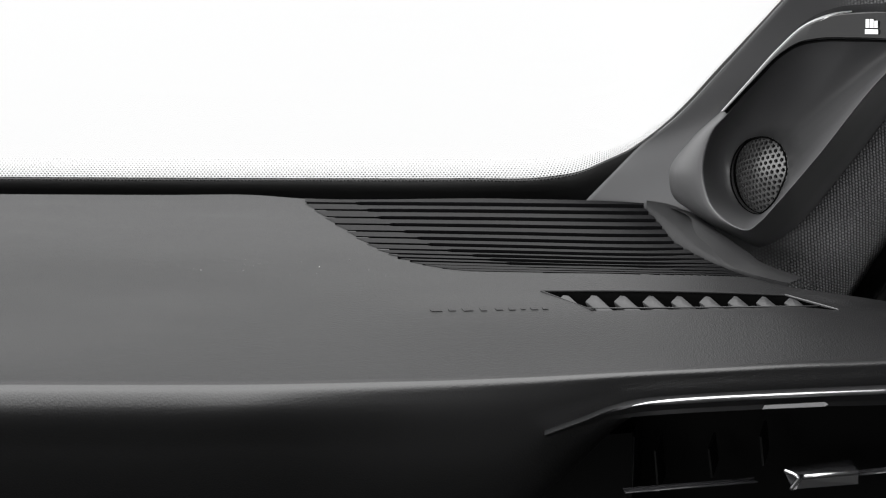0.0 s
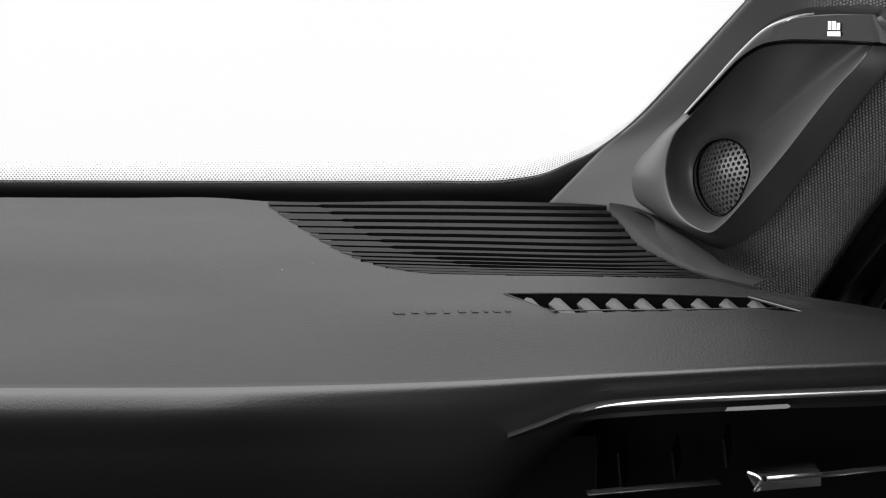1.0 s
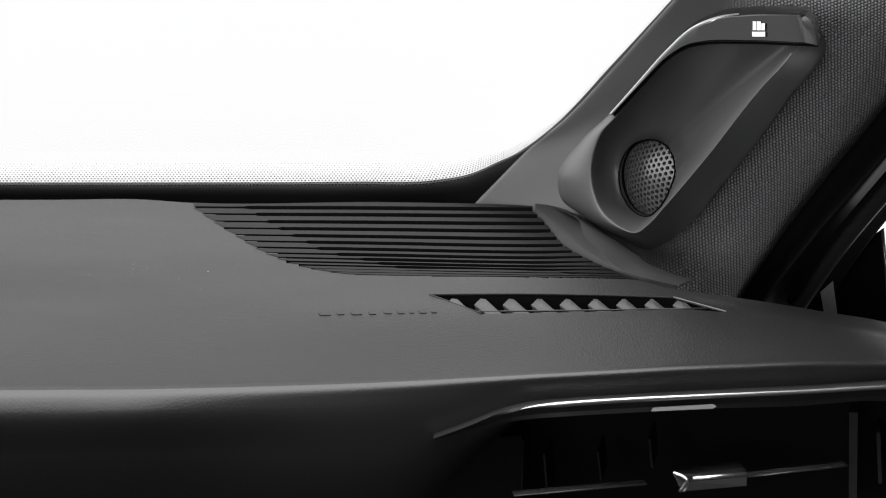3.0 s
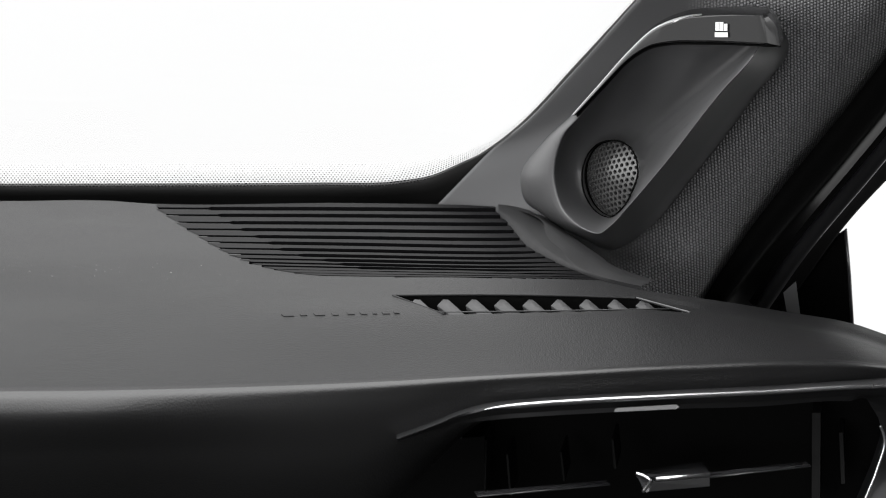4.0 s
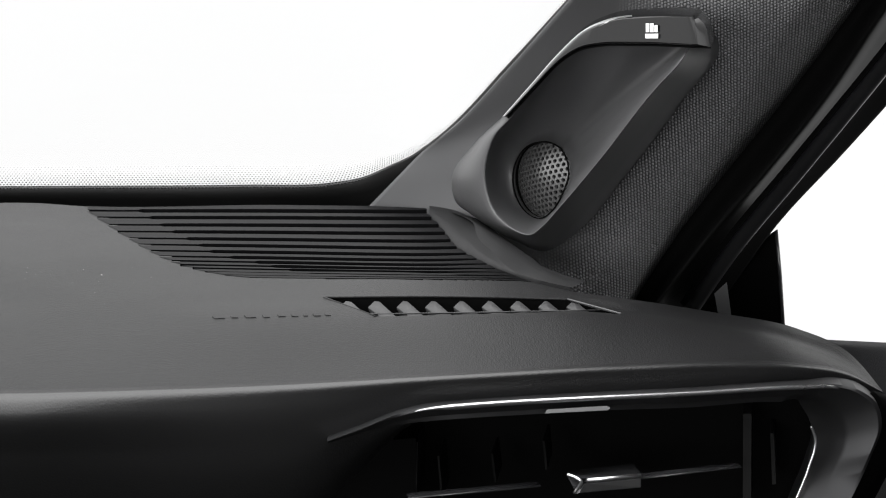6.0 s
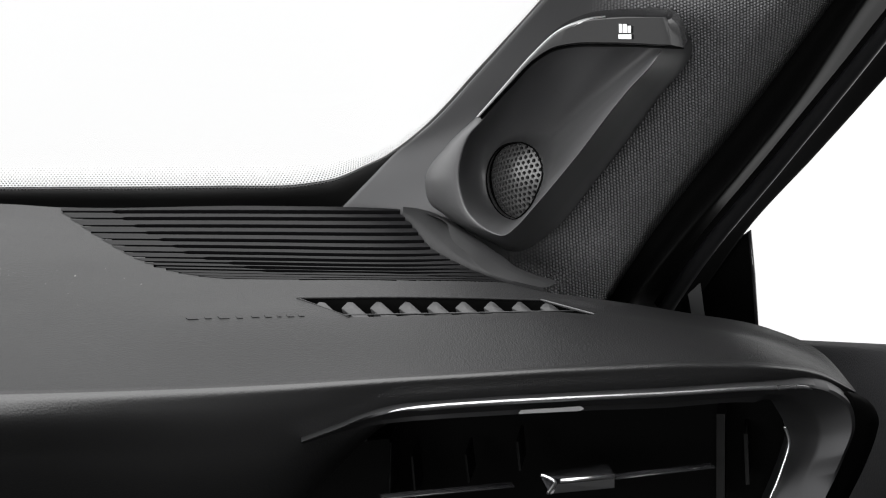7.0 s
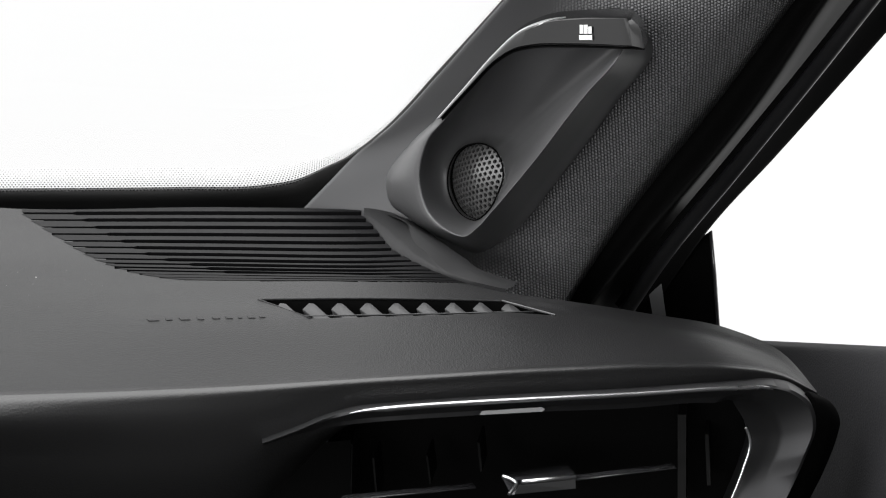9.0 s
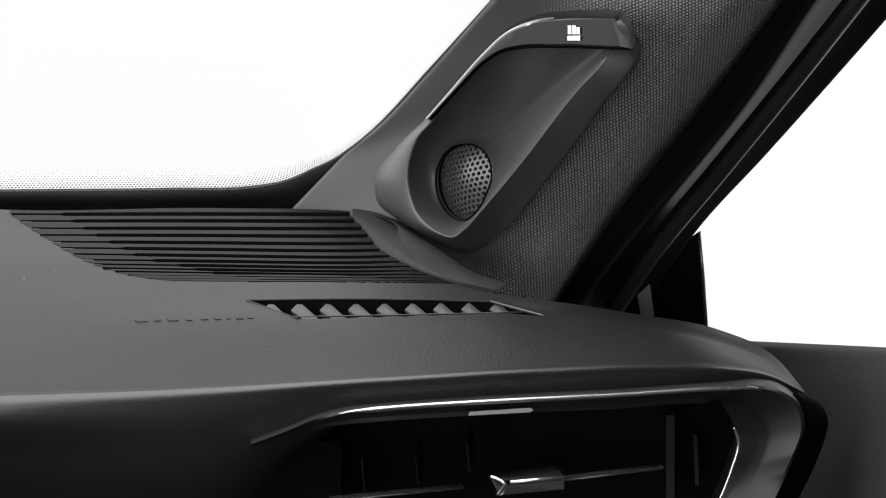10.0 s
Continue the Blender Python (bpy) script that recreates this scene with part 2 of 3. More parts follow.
# ---- unseen boxes that close and darken the cabin round the camera ----
# The right wall runs on across the side window to shade the pillar.
for name, b in (("ceiling", (-1.3, 0.51, -0.9, 1.20, 1.60, 1.66)), ("floor", (-1.3, 0.47, -0.9, 3.4, 0.25, 0.30)), ("wall_rear", (-1.3, 0.47, -0.94, -0.9, 0.3, 1.05)),
                ("wall_left", (-1.34, -1.3, -0.9, 0.5, 0.3, 1.60)), ("wall_left_low", (-1.34, -1.3, 0.5, 3.2, 0.3, 0.98)), ("shade_wall_right", (0.41, 0.45, -0.9, 2.75, 0.3, 1.60)), ("wall_front", (-1.3, 0.14, 3.15, 3.2, 0.3, 0.93)), ("wall_front_low", (0.14, 0.47, 3.15, 3.2, 0.3, 0.78))):
    tagged(part(name, box(*b), LINING, smooth=False), "unseen plain dark cabin lining that keeps light out", "lining", kind="structure")

# ---- dashboard ----
BACK = [(-1.3360, 2.9700, 0.9922), (-0.3736, 2.9700, 0.9922), (-0.2656, 3.0000, 0.9876), (-0.2147, 3.0000, 0.9879), (-0.1836, 2.9890, 0.9876), (-0.0622, 2.9950, 0.9870), (0.0222, 2.9830, 0.9864), (0.0532, 2.8320, 0.9866), (0.0791, 2.7287, 0.9850), (0.0969, 2.7090, 0.9840), (0.1267, 2.6900, 0.9829), (0.1757, 2.7400, 0.9667), (0.2183, 2.6900, 0.9665), (0.2454, 2.6500, 0.9585), (0.2593, 2.6300, 0.9439)]
MIDDLE = [(-1.2260, 2.7200, 0.9955), (-0.3428, 2.7200, 0.9955), (-0.2422, 2.7300, 0.9939), (-0.1962, 2.7350, 0.9930), (-0.1686, 2.7400, 0.9922), (-0.0572, 2.7450, 0.9888), (0.0205, 2.7500, 0.9867), (0.0514, 2.7360, 0.9863), (0.0786, 2.7125, 0.9850), (0.0965, 2.6970, 0.9839), (0.1259, 2.6720, 0.9830), (0.1741, 2.7150, 0.9683), (0.2172, 2.6750, 0.9665), (0.2449, 2.6450, 0.9576), (0.2589, 2.6260, 0.9445)]
SLOT_BACK = [(-1.1899, 2.6370, 0.9912), (-0.3327, 2.6370, 0.9912), (-0.2350, 2.6470, 0.9895), (-0.1903, 2.6500, 0.9896), (-0.1635, 2.6540, 0.9892), (-0.0555, 2.6650, 0.9879), (0.0200, 2.6700, 0.9876), (0.0503, 2.6760, 0.9861), (0.0778, 2.6820, 0.9843), (0.0960, 2.6830, 0.9834), (0.1256, 2.6640, 0.9816), (0.1723, 2.6850, 0.9705), (0.2160, 2.6600, 0.9658), (0.2445, 2.6400, 0.9567), (0.2586, 2.6230, 0.9449)]
SLOT_FRONT = [(-1.1673, 2.5850, 0.9884), (-0.3264, 2.5850, 0.9884), (-0.2302, 2.5900, 0.9875), (-0.1865, 2.5950, 0.9866), (-0.1603, 2.6000, 0.9857), (-0.0544, 2.6100, 0.9866), (0.0196, 2.6200, 0.9864), (0.0495, 2.6300, 0.9853), (0.0765, 2.6390, 0.9845), (0.0947, 2.6450, 0.9841), (0.1248, 2.6480, 0.9814), (0.1700, 2.6500, 0.9737), (0.2140, 2.6350, 0.9673), (0.2438, 2.6320, 0.9560), (0.2583, 2.6200, 0.9453)]
BROW = [(-1.0950, 2.4200, 0.9843), (-0.3085, 2.4375, 0.9819), (-0.2196, 2.4650, 0.9770), (-0.1783, 2.4765, 0.9751), (-0.1535, 2.4830, 0.9743), (-0.0524, 2.5100, 0.9721), (0.0189, 2.5275, 0.9725), (0.0478, 2.5375, 0.9722), (0.0739, 2.5465, 0.9721), (0.0915, 2.5525, 0.9721), (0.1210, 2.5625, 0.9715), (0.1656, 2.5775, 0.9703), (0.2107, 2.5930, 0.9660), (0.2422, 2.6140, 0.9555), (0.2581, 2.6180, 0.9455)]
EDGE = [(-1.0864, 2.4000, 0.9815), (-0.3061, 2.4175, 0.9791), (-0.2179, 2.4450, 0.9744), (-0.1770, 2.4575, 0.9726), (-0.1525, 2.4650, 0.9718), (-0.0521, 2.4950, 0.9701), (0.0188, 2.5150, 0.9708), (0.0476, 2.5250, 0.9705), (0.0736, 2.5340, 0.9704), (0.0911, 2.5400, 0.9703), (0.1204, 2.5500, 0.9697), (0.1648, 2.5650, 0.9685), (0.2099, 2.5830, 0.9640), (0.2415, 2.6060, 0.9547), (0.2580, 2.6160, 0.9457)]
LIP = [(-1.0852, 2.3960, 0.9752), (-0.3058, 2.4135, 0.9729), (-0.2177, 2.4410, 0.9684), (-0.1768, 2.4535, 0.9668), (-0.1524, 2.4620, 0.9661), (-0.0522, 2.4940, 0.9653), (0.0188, 2.5153, 0.9669), (0.0476, 2.5253, 0.9669), (0.0736, 2.5343, 0.9668), (0.0911, 2.5403, 0.9667), (0.1204, 2.5503, 0.9661), (0.1649, 2.5653, 0.9654), (0.2100, 2.5833, 0.9615), (0.2415, 2.6063, 0.9531), (0.2580, 2.6163, 0.9450)]
FACE = [(-1.0912, 2.4060, 0.9536), (-0.3076, 2.4235, 0.9499), (-0.2190, 2.4510, 0.9449), (-0.1779, 2.4635, 0.9432), (-0.1532, 2.4710, 0.9421), (-0.0523, 2.4970, 0.9392), (0.0189, 2.5190, 0.9560), (0.0477, 2.5290, 0.9564), (0.0738, 2.5380, 0.9564), (0.0913, 2.5440, 0.9564), (0.1207, 2.5540, 0.9559), (0.1652, 2.5690, 0.9554), (0.2106, 2.5890, 0.9530), (0.2419, 2.6100, 0.9475), (0.2579, 2.6150, 0.9441)]
UNDER = [(-1.1356, 2.4950, 0.8800), (-0.3175, 2.4950, 0.8800), (-0.2253, 2.5150, 0.8760), (-0.1829, 2.5250, 0.8746), (-0.1572, 2.5300, 0.8740), (-0.0537, 2.5570, 0.8703), (0.0191, 2.5490, 0.9460), (0.0483, 2.5590, 0.9463), (0.0747, 2.5680, 0.9464), (0.0924, 2.5740, 0.9464), (0.1222, 2.5840, 0.9459), (0.1671, 2.5990, 0.9454), (0.2131, 2.6190, 0.9430), (0.2448, 2.6400, 0.9374), (0.2609, 2.6450, 0.9340)]
dash_rails = [[Vector(p) for p in r] for r in (BACK, MIDDLE, SLOT_BACK, SLOT_FRONT, BROW, EDGE, LIP, FACE, UNDER)]


def dash_at(u, v, up=0.0):
    """The dashboard's skin, u to the right and v from the windscreen to the cabin, both 0 to 1."""
    return along([along(r, u) for r in dash_rails], v) + Vector((0, 0, up))


# Demister grille: slots from the windscreen towards the cabin, each with its left end, the end of its narrow stretch, and its right end.
SLOTS = [
    ((0.2868, 0.0101), (0.3061, 0.0079), (0.4267, 0.0063)), ((0.2903, 0.0251), (0.3098, 0.0235), (0.4306, 0.0187)), ((0.2941, 0.0417), (0.3132, 0.0416), (0.4353, 0.0311)), ((0.2977, 0.0568), (0.3175, 0.0565), (0.4419, 0.0421)),
    ((0.3016, 0.0712), (0.3216, 0.0705), (0.4527, 0.0500)), ((0.3049, 0.0837), (0.3259, 0.0826), (0.4661, 0.0538)), ((0.3087, 0.0953), (0.3312, 0.0937), (0.4830, 0.0508)), ((0.3124, 0.1052), (0.3379, 0.1029), (0.4978, 0.0470)),
    ((0.3161, 0.1125), (0.3453, 0.1096), (0.5104, 0.0508)), ((0.3199, 0.1186), (0.3512, 0.1154), (0.5262, 0.0462)), ((0.3240, 0.1234), (0.3572, 0.1212), (0.5451, 0.0202)), ((0.3282, 0.1345), (0.3685, 0.1289), (0.5578, 0.0000)),
    ((0.3349, 0.1478), (0.3825, 0.1459), (0.5640, 0.0000)), ((0.3436, 0.1584), (0.3967, 0.1605), (0.5687, 0.0000)),
]


def slot_v(k, u):
    """Where slot k, straight in plan, crosses u."""
    (u0, v0), _, (u2, v2) = SLOTS[k]
    a, b = SLOT_ENDS[k]
    v = v0 + (v2 - v0) * (u - u0) / (u2 - u0)
    for _ in range(4):
        p, q = dash_at(u, v), dash_at(u, v + 0.002)
        want = a.y + (b.y - a.y) * (p.x - a.x) / (b.x - a.x)
        v += (want - p.y) / (q.y - p.y) * 0.002
    return v


def slot_gap(k, u):
    """The two edges, in v, of slot k at u."""
    v = slot_v(k, u)
    wide = (0.0080 - 0.00035 * k) * (0.55 if u < SLOTS[k][1][0] else 1.0)
    return v - wide / 2, v + wide / 2


SLOT_ENDS = [(dash_at(*a), dash_at(*c)) for a, _, c in SLOTS]
dashboard = thing("dashboard", "dark grey grained soft dashboard top with rounded front edge", "dashboard")
NU, NV = 690, 241
skin = [[dash_at(i / (NU - 1), j / (NV - 1)) for j in range(NV)] for i in range(NU)]
slot_lo, slot_hi = (0.3752, 0.6362), (0.4009, 0.7061)


def in_slot(i, j):
    """True over the mouth of the top vent."""
    v = (j + 0.5) / (NV - 1) * 8
    if not 2 < v < 3:
        return False
    u, s = (i + 0.5) / (NU - 1), v - 2
    return slot_lo[0] + (slot_hi[0] - slot_lo[0]) * s < u < slot_lo[1] + (slot_hi[1] - slot_lo[1]) * s


hole = []
for i in range(NU):
    u = (i + 0.5) / (NU - 1)
    at_u = [slot_v(k, u) for k in range(len(SLOTS)) if SLOTS[k][0][0] < u < SLOTS[k][2][0] + 0.003]
    first = SLOTS[0][0][0] + 0.001 < u < SLOTS[0][2][0] + 0.003
    hole.append((-1 if first else min(at_u) - 0.001, max(at_u) + 0.001) if at_u else (2, 2))


def in_grille(i, v):
    """True over the demister slots."""
    return hole[i][0] < v < hole[i][1]


def cut(i, j):
    return in_slot(i, j) or in_grille(i, (j + 0.5) / (NV - 1))


part("pad", grid([r[:138] for r in skin], skip=cut), LEATHER, dashboard)
part("front_roll", grid([r[137:] for r in skin]), ROLL, dashboard, "rounded front roll with a slight sheen")

END_NEAR = [(0.2515, 2.6000, 0.9494), (0.2539, 2.6000, 0.9464), (0.2552, 2.6000, 0.9355), (0.2541, 2.6000, 0.9295), (0.2483, 2.6000, 0.9129), (0.2378, 2.6000, 0.8908), (0.2241, 2.6000, 0.8630)]
END_MID = [(0.2575, 2.6150, 0.9453), (0.2618, 2.6150, 0.9422), (0.2650, 2.6150, 0.9313), (0.2639, 2.6150, 0.9252), (0.2581, 2.6150, 0.9085), (0.2476, 2.6150, 0.8864), (0.2338, 2.6150, 0.8583)]
END_FAR = [(0.2629, 2.6600, 0.9354), (0.2695, 2.6600, 0.9322), (0.2750, 2.6600, 0.9211), (0.2739, 2.6600, 0.9149), (0.2680, 2.6600, 0.8979), (0.2573, 2.6600, 0.8754), (0.2432, 2.6600, 0.8469)]
# Black strip that stands for the shaded gap beside the door.
thick(part("end_shade", loft([END_NEAR, END_MID, END_FAR], 40, 12), BLACK, dashboard, "black strip for the shade between dashboard and door"), 0.004)

# The ribs between the slots, level with the skin, over a lowered tray whose black is the slots' shade.
grille = thing("demister_grille", "dark plastic demister grille with long parallel ribs", "air grille")
tray_u, tray_v = (SLOTS[0][0][0] - 0.01, SLOTS[-1][2][0] + 0.01), (SLOTS[0][0][1] - 0.008, SLOTS[-1][2][1] + 0.006)
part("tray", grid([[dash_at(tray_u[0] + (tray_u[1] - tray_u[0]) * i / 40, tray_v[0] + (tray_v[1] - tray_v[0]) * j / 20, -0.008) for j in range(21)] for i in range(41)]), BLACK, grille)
for k in range(len(SLOTS) - 1):
    a, b = SLOTS[k], SLOTS[k + 1]
    lines = [[], [], [], []]
    for q in range(101):
        s = q / 100
        ua, ub = a[0][0] + (a[2][0] - a[0][0]) * s, b[0][0] + (b[2][0] - b[0][0]) * s
        va, vb = slot_gap(k, ua)[1], slot_gap(k + 1, ub)[0]
        lines[0].append(dash_at(ua, va, -0.006))
        lines[1].append(dash_at(ua, va, 0.0002))
        lines[2].append(dash_at(ub, vb, 0.0002))
        lines[3].append(dash_at(ub, vb, -0.006))
    bm = grid(lines, inner=None)
    bmesh.ops.recalc_face_normals(bm, faces=bm.faces)
    rib = part("rib", bm, RIBBED, grille, smooth=False)

lines = [[], [], [], []]
for q in range(101):
    u = SLOTS[0][0][0] + (SLOTS[0][2][0] - SLOTS[0][0][0]) * q / 100
    v = slot_gap(0, u)[0]
    for line, (w, up) in zip(lines, ((-0.0, -0.006), (0.0, 0.0002), (v, 0.0002), (v, -0.006))):
        line.append(dash_at(u, w, up))
bm = grid(lines, inner=None)
bmesh.ops.recalc_face_normals(bm, faces=bm.faces)
part("rib", bm, RIBBED, grille, smooth=False)

# Top vent: a sunk mouth with nine leaning vanes.
vent = thing("top_vent", "dark grey side window vent with nine leaning vanes", "air vent")


def mouth(s, drop=0.0):
    """The rim of the mouth from s 0 to 1 along its back (t 0) and front (t 1)."""
    return [dash_at(slot_lo[0] + (slot_lo[1] - slot_lo[0]) * s, 0.25, -drop), dash_at(slot_hi[0] + (slot_hi[1] - slot_hi[0]) * s, 0.375, -drop)]


rim = [mouth(q / 40)[0] for q in range(41)] + [mouth(1)[0].lerp(mouth(1)[1], q / 8) for q in range(1, 8)] + [mouth(1 - q / 40)[1] for q in range(41)] + [mouth(0)[1].lerp(mouth(0)[0], q / 8) for q in range(1, 8)]
well = grid([rim, [p - Vector((0, 0, 0.03)) for p in rim]], closed=True, inner=None)
well.faces.new(list(well.verts)[len(rim):])
# Near-black walls put the mouth's shade into the colour.
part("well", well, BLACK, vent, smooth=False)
part("bezel", tube(rim[:41], 0.0006, 6), LEATHER, vent)
part("end_bezel", tube(rim[88:] + [rim[0]], 0.0007, 6), LEATHER, vent)
# Paler bar that draws the light caught on the mouth's right edge.
part("lit_end_edge", tube([p + Vector((0, 0, 0.0004)) for p in rim[40:49]], 0.0006, 6), PLASTIC, vent, "thin paler bar for the lit edge of the mouth")
FIRST = [(0.3826, 0.3060), (0.3857, 0.2661), (0.3892, 0.2708), (0.3984, 0.3775), (0.3901, 0.3780)]
LAST = [(0.6326, 0.3128), (0.6446, 0.2278), (0.6493, 0.2316), (0.6693, 0.3760), (0.6514, 0.3790)]
for k in range(9):
    face = [dash_at(*a, -0.0006).lerp(dash_at(*b, -0.0006), k / 8) for a, b in zip(FIRST, LAST)]
    under = [p + Vector((0.0035, 0.002, -0.010)) for p in face]
    bm = slab(under, face)
    bmesh.ops.bevel(bm, geom=bm.edges[:], offset=0.0006, segments=1, affect="EDGES")
    part("vane", bm, VANE, vent)
part("rod", tube(spline([(-0.0156, 2.6250, 0.9861), (0.0425, 2.6340, 0.9853), (0.1104, 2.6500, 0.9837)], 12), 0.0005, 6), VANE, vent)

# Worn relief marks beside the vent.
for k, (w, tall) in enumerate(((15, 5), (9, 4), (14, 6), (9, 7), (10, 5), (13, 6), (8, 5), (14, 6), (11, 5))):
    (u, v), (u2, v2) = (0.3327, 0.3611), (0.3803, 0.3609)
    c, c2 = u + (u2 - u) * k / 8.6, v + (v2 - v) * k / 8.6
    du, dv = 0.00015 * w, 0.001 * tall
    low = [dash_at(c - du, c2 - dv), dash_at(c + du * 0.6, c2 - dv), dash_at(c + du, c2 + dv), dash_at(c - du * 0.6, c2 + dv)]
    part("relief_mark", slab([p - Vector((0, 0, 0.0006)) for p in low], [p + Vector((0, 0, 0.0004)) for p in low]), LEATHER, dashboard, smooth=False)

# ---- right pillar trim ----
P0 = [(-0.0147, 3.0300, 0.9804), (0.0008, 3.0100, 0.9995), (0.0184, 2.9900, 1.0205), (0.0344, 2.9650, 1.0362), (0.0666, 2.9100, 1.0784), (0.1043, 2.8400, 1.1309), (0.1307, 2.7900, 1.1678)]
P1 = [(0.0276, 2.9800, 0.9716), (0.0409, 2.9650, 0.9993), (0.0573, 2.9450, 1.0208), (0.0769, 2.9300, 1.0446), (0.1050, 2.8850, 1.0851), (0.1380, 2.8300, 1.1319), (0.1605, 2.7800, 1.1687)]
P2 = [(0.0791, 2.8900, 0.9460), (0.0922, 2.8900, 0.9658), (0.1084, 2.8850, 0.9898), (0.1273, 2.8700, 1.0183), (0.1552, 2.8500, 1.0586), (0.1974, 2.7700, 1.1384), (0.2159, 2.7300, 1.1736)]
P2B = [(0.0899, 2.8780, 0.9381), (0.1070, 2.8780, 0.9645), (0.1237, 2.8734, 0.9899), (0.1437, 2.8580, 1.0200), (0.1722, 2.8370, 1.0612), (0.2147, 2.7580, 1.1397), (0.2335, 2.7180, 1.1748)]
P2C = [(0.1061, 2.8710, 0.9392), (0.1228, 2.8710, 0.9656), (0.1392, 2.8664, 0.9909), (0.1592, 2.8510, 1.0210), (0.1878, 2.8300, 1.0621), (0.2311, 2.7510, 1.1404), (0.2501, 2.7110, 1.1754)]
P2D = [(0.1206, 2.8820, 0.9372), (0.1371, 2.8820, 0.9637), (0.1533, 2.8774, 0.9891), (0.1733, 2.8620, 1.0193), (0.2022, 2.8410, 1.0606), (0.2465, 2.7620, 1.1392), (0.2659, 2.7220, 1.1743)]
P3 = [(0.1329, 2.9200, 0.9304), (0.1494, 2.9200, 0.9572), (0.1656, 2.9154, 0.9830), (0.1859, 2.9000, 1.0136), (0.2153, 2.8790, 1.0553), (0.2610, 2.8000, 1.1348), (0.2808, 2.7600, 1.1704)]
P3B = [(0.1376, 2.9650, 0.9224), (0.1543, 2.9650, 0.9496), (0.1708, 2.9604, 0.9758), (0.1914, 2.9450, 1.0068), (0.2212, 2.9240, 1.0491), (0.2677, 2.8450, 1.1298), (0.2879, 2.8050, 1.1658)]
S0 = [(0.1329, 2.9500, 0.9251), (0.1496, 2.9500, 0.9521), (0.1659, 2.9454, 0.9782), (0.1865, 2.9300, 1.0090), (0.2162, 2.9090, 1.0512), (0.2624, 2.8300, 1.1315), (0.2826, 2.7900, 1.1673)]
S1 = [(0.1396, 2.9350, 0.9277), (0.1575, 2.9350, 0.9546), (0.1751, 2.9304, 0.9805), (0.1968, 2.9150, 1.0113), (0.2264, 2.8940, 1.0532), (0.2699, 2.8150, 1.1331), (0.2893, 2.7750, 1.1688)]
S2 = [(0.1473, 2.9100, 0.9321), (0.1670, 2.9100, 0.9588), (0.1864, 2.9054, 0.9845), (0.2098, 2.8900, 1.0150), (0.2395, 2.8690, 1.0566), (0.2789, 2.7900, 1.1359), (0.2972, 2.7500, 1.1713)]
S3 = [(0.1553, 2.9300, 0.9285), (0.1748, 2.9300, 0.9554), (0.1946, 2.9254, 0.9813), (0.2168, 2.9100, 1.0119), (0.2476, 2.8890, 1.0538), (0.2894, 2.8100, 1.1336), (0.3083, 2.7700, 1.1693)]
S4 = [(0.1722, 2.9750, 0.9204), (0.1923, 2.9750, 0.9477), (0.2127, 2.9704, 0.9740), (0.2349, 2.9550, 1.0051), (0.2681, 2.9340, 1.0476), (0.3181, 2.8550, 1.1285), (0.3402, 2.8150, 1.1646)]
for rail in (P0, P1, P2, P2B, P2C, P2D, P3, P3B, S0, S1, S2, S3, S4):
    a, b = Vector(rail[-2]), Vector(rail[-1])
    rail += [tuple(b + (b - a) * 3), tuple(b + (b - a) * 9)]
pillar = thing("pillar_trim", "dark windscreen pillar trim with woven fabric cover", "pillar trim")
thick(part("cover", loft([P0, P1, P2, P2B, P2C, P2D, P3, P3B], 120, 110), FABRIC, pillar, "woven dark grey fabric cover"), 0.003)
thick(part("side_strip", loft([S0, S1, S2, S3, S4], 120, 40), STRIP, pillar, "black plastic side strip"), 0.003)
foot_ends = [SLOTS[0][0]] + [s[2] for s in SLOTS]


def foot_line(u):
    """Where the slots end at u."""
    for (ua, va), (ub, vb) in zip(foot_ends, foot_ends[1:]):
        if ua <= u <= ub:
            return va + (vb - va) * (u - ua) / (ub - ua)
    return foot_ends[-1][1]


FOOT_TOP = [(0.0242, 2.9926, 0.9864), (0.0456, 2.9172, 0.9903), (0.0605, 2.8418, 0.9904), (0.0737, 2.7900, 0.9887), (0.0863, 2.7386, 0.9887), (0.0949, 2.7284, 0.9873), (0.1025, 2.7191, 0.9865)]
rows, wall = [], []
for q in range(61):
    u = 0.4286 + 0.2143 * q / 60
    v = foot_line(u) + 0.013 * min(1, q / 6) * min(1, max(0, (44 - q) / 10))
    low, high = dash_at(u, 0.0, 0.0020), along([Vector(p) for p in FOOT_TOP], q / 60)
    rows.append([dash_at(u, v, -0.002), dash_at(u, v, 0.0010), dash_at(u, v * 0.6, 0.0016), dash_at(u, v * 0.3, 0.0018), low])
    wall.append([low.lerp(high, s) + Vector((0, 0.006, 0)) * (s ** 3 - s) for s in (0.0, 0.25, 0.5, 0.75, 1.0)] + [high + Vector((0.004, 0.03, -0.004))])
part("foot_wall", grid(wall), FOOTING, pillar, "plain dark foot of the trim")
part("foot", grid(rows), FOOTING, pillar, "plain dark plastic foot of the trim")

# ---- pillar speaker ----
POD_BASE = [(0.1757, 2.7739, 1.1067), (0.1676, 2.7918, 1.1250), (0.1412, 2.8299, 1.1210), (0.1186, 2.8605, 1.1137), (0.0953, 2.8868, 1.0904), (0.0657, 2.9171, 1.0524), (0.0473, 2.9364, 1.0314), (0.0351, 2.9470, 1.0105), (0.0363, 2.9423, 0.9995), (0.0470, 2.9257, 0.9916), (0.0694, 2.8925, 0.9831), (0.0870, 2.8670, 0.9799), (0.1000, 2.8510, 0.9893), (0.1256, 2.8244, 1.0248), (0.1563, 2.7932, 1.0730)]
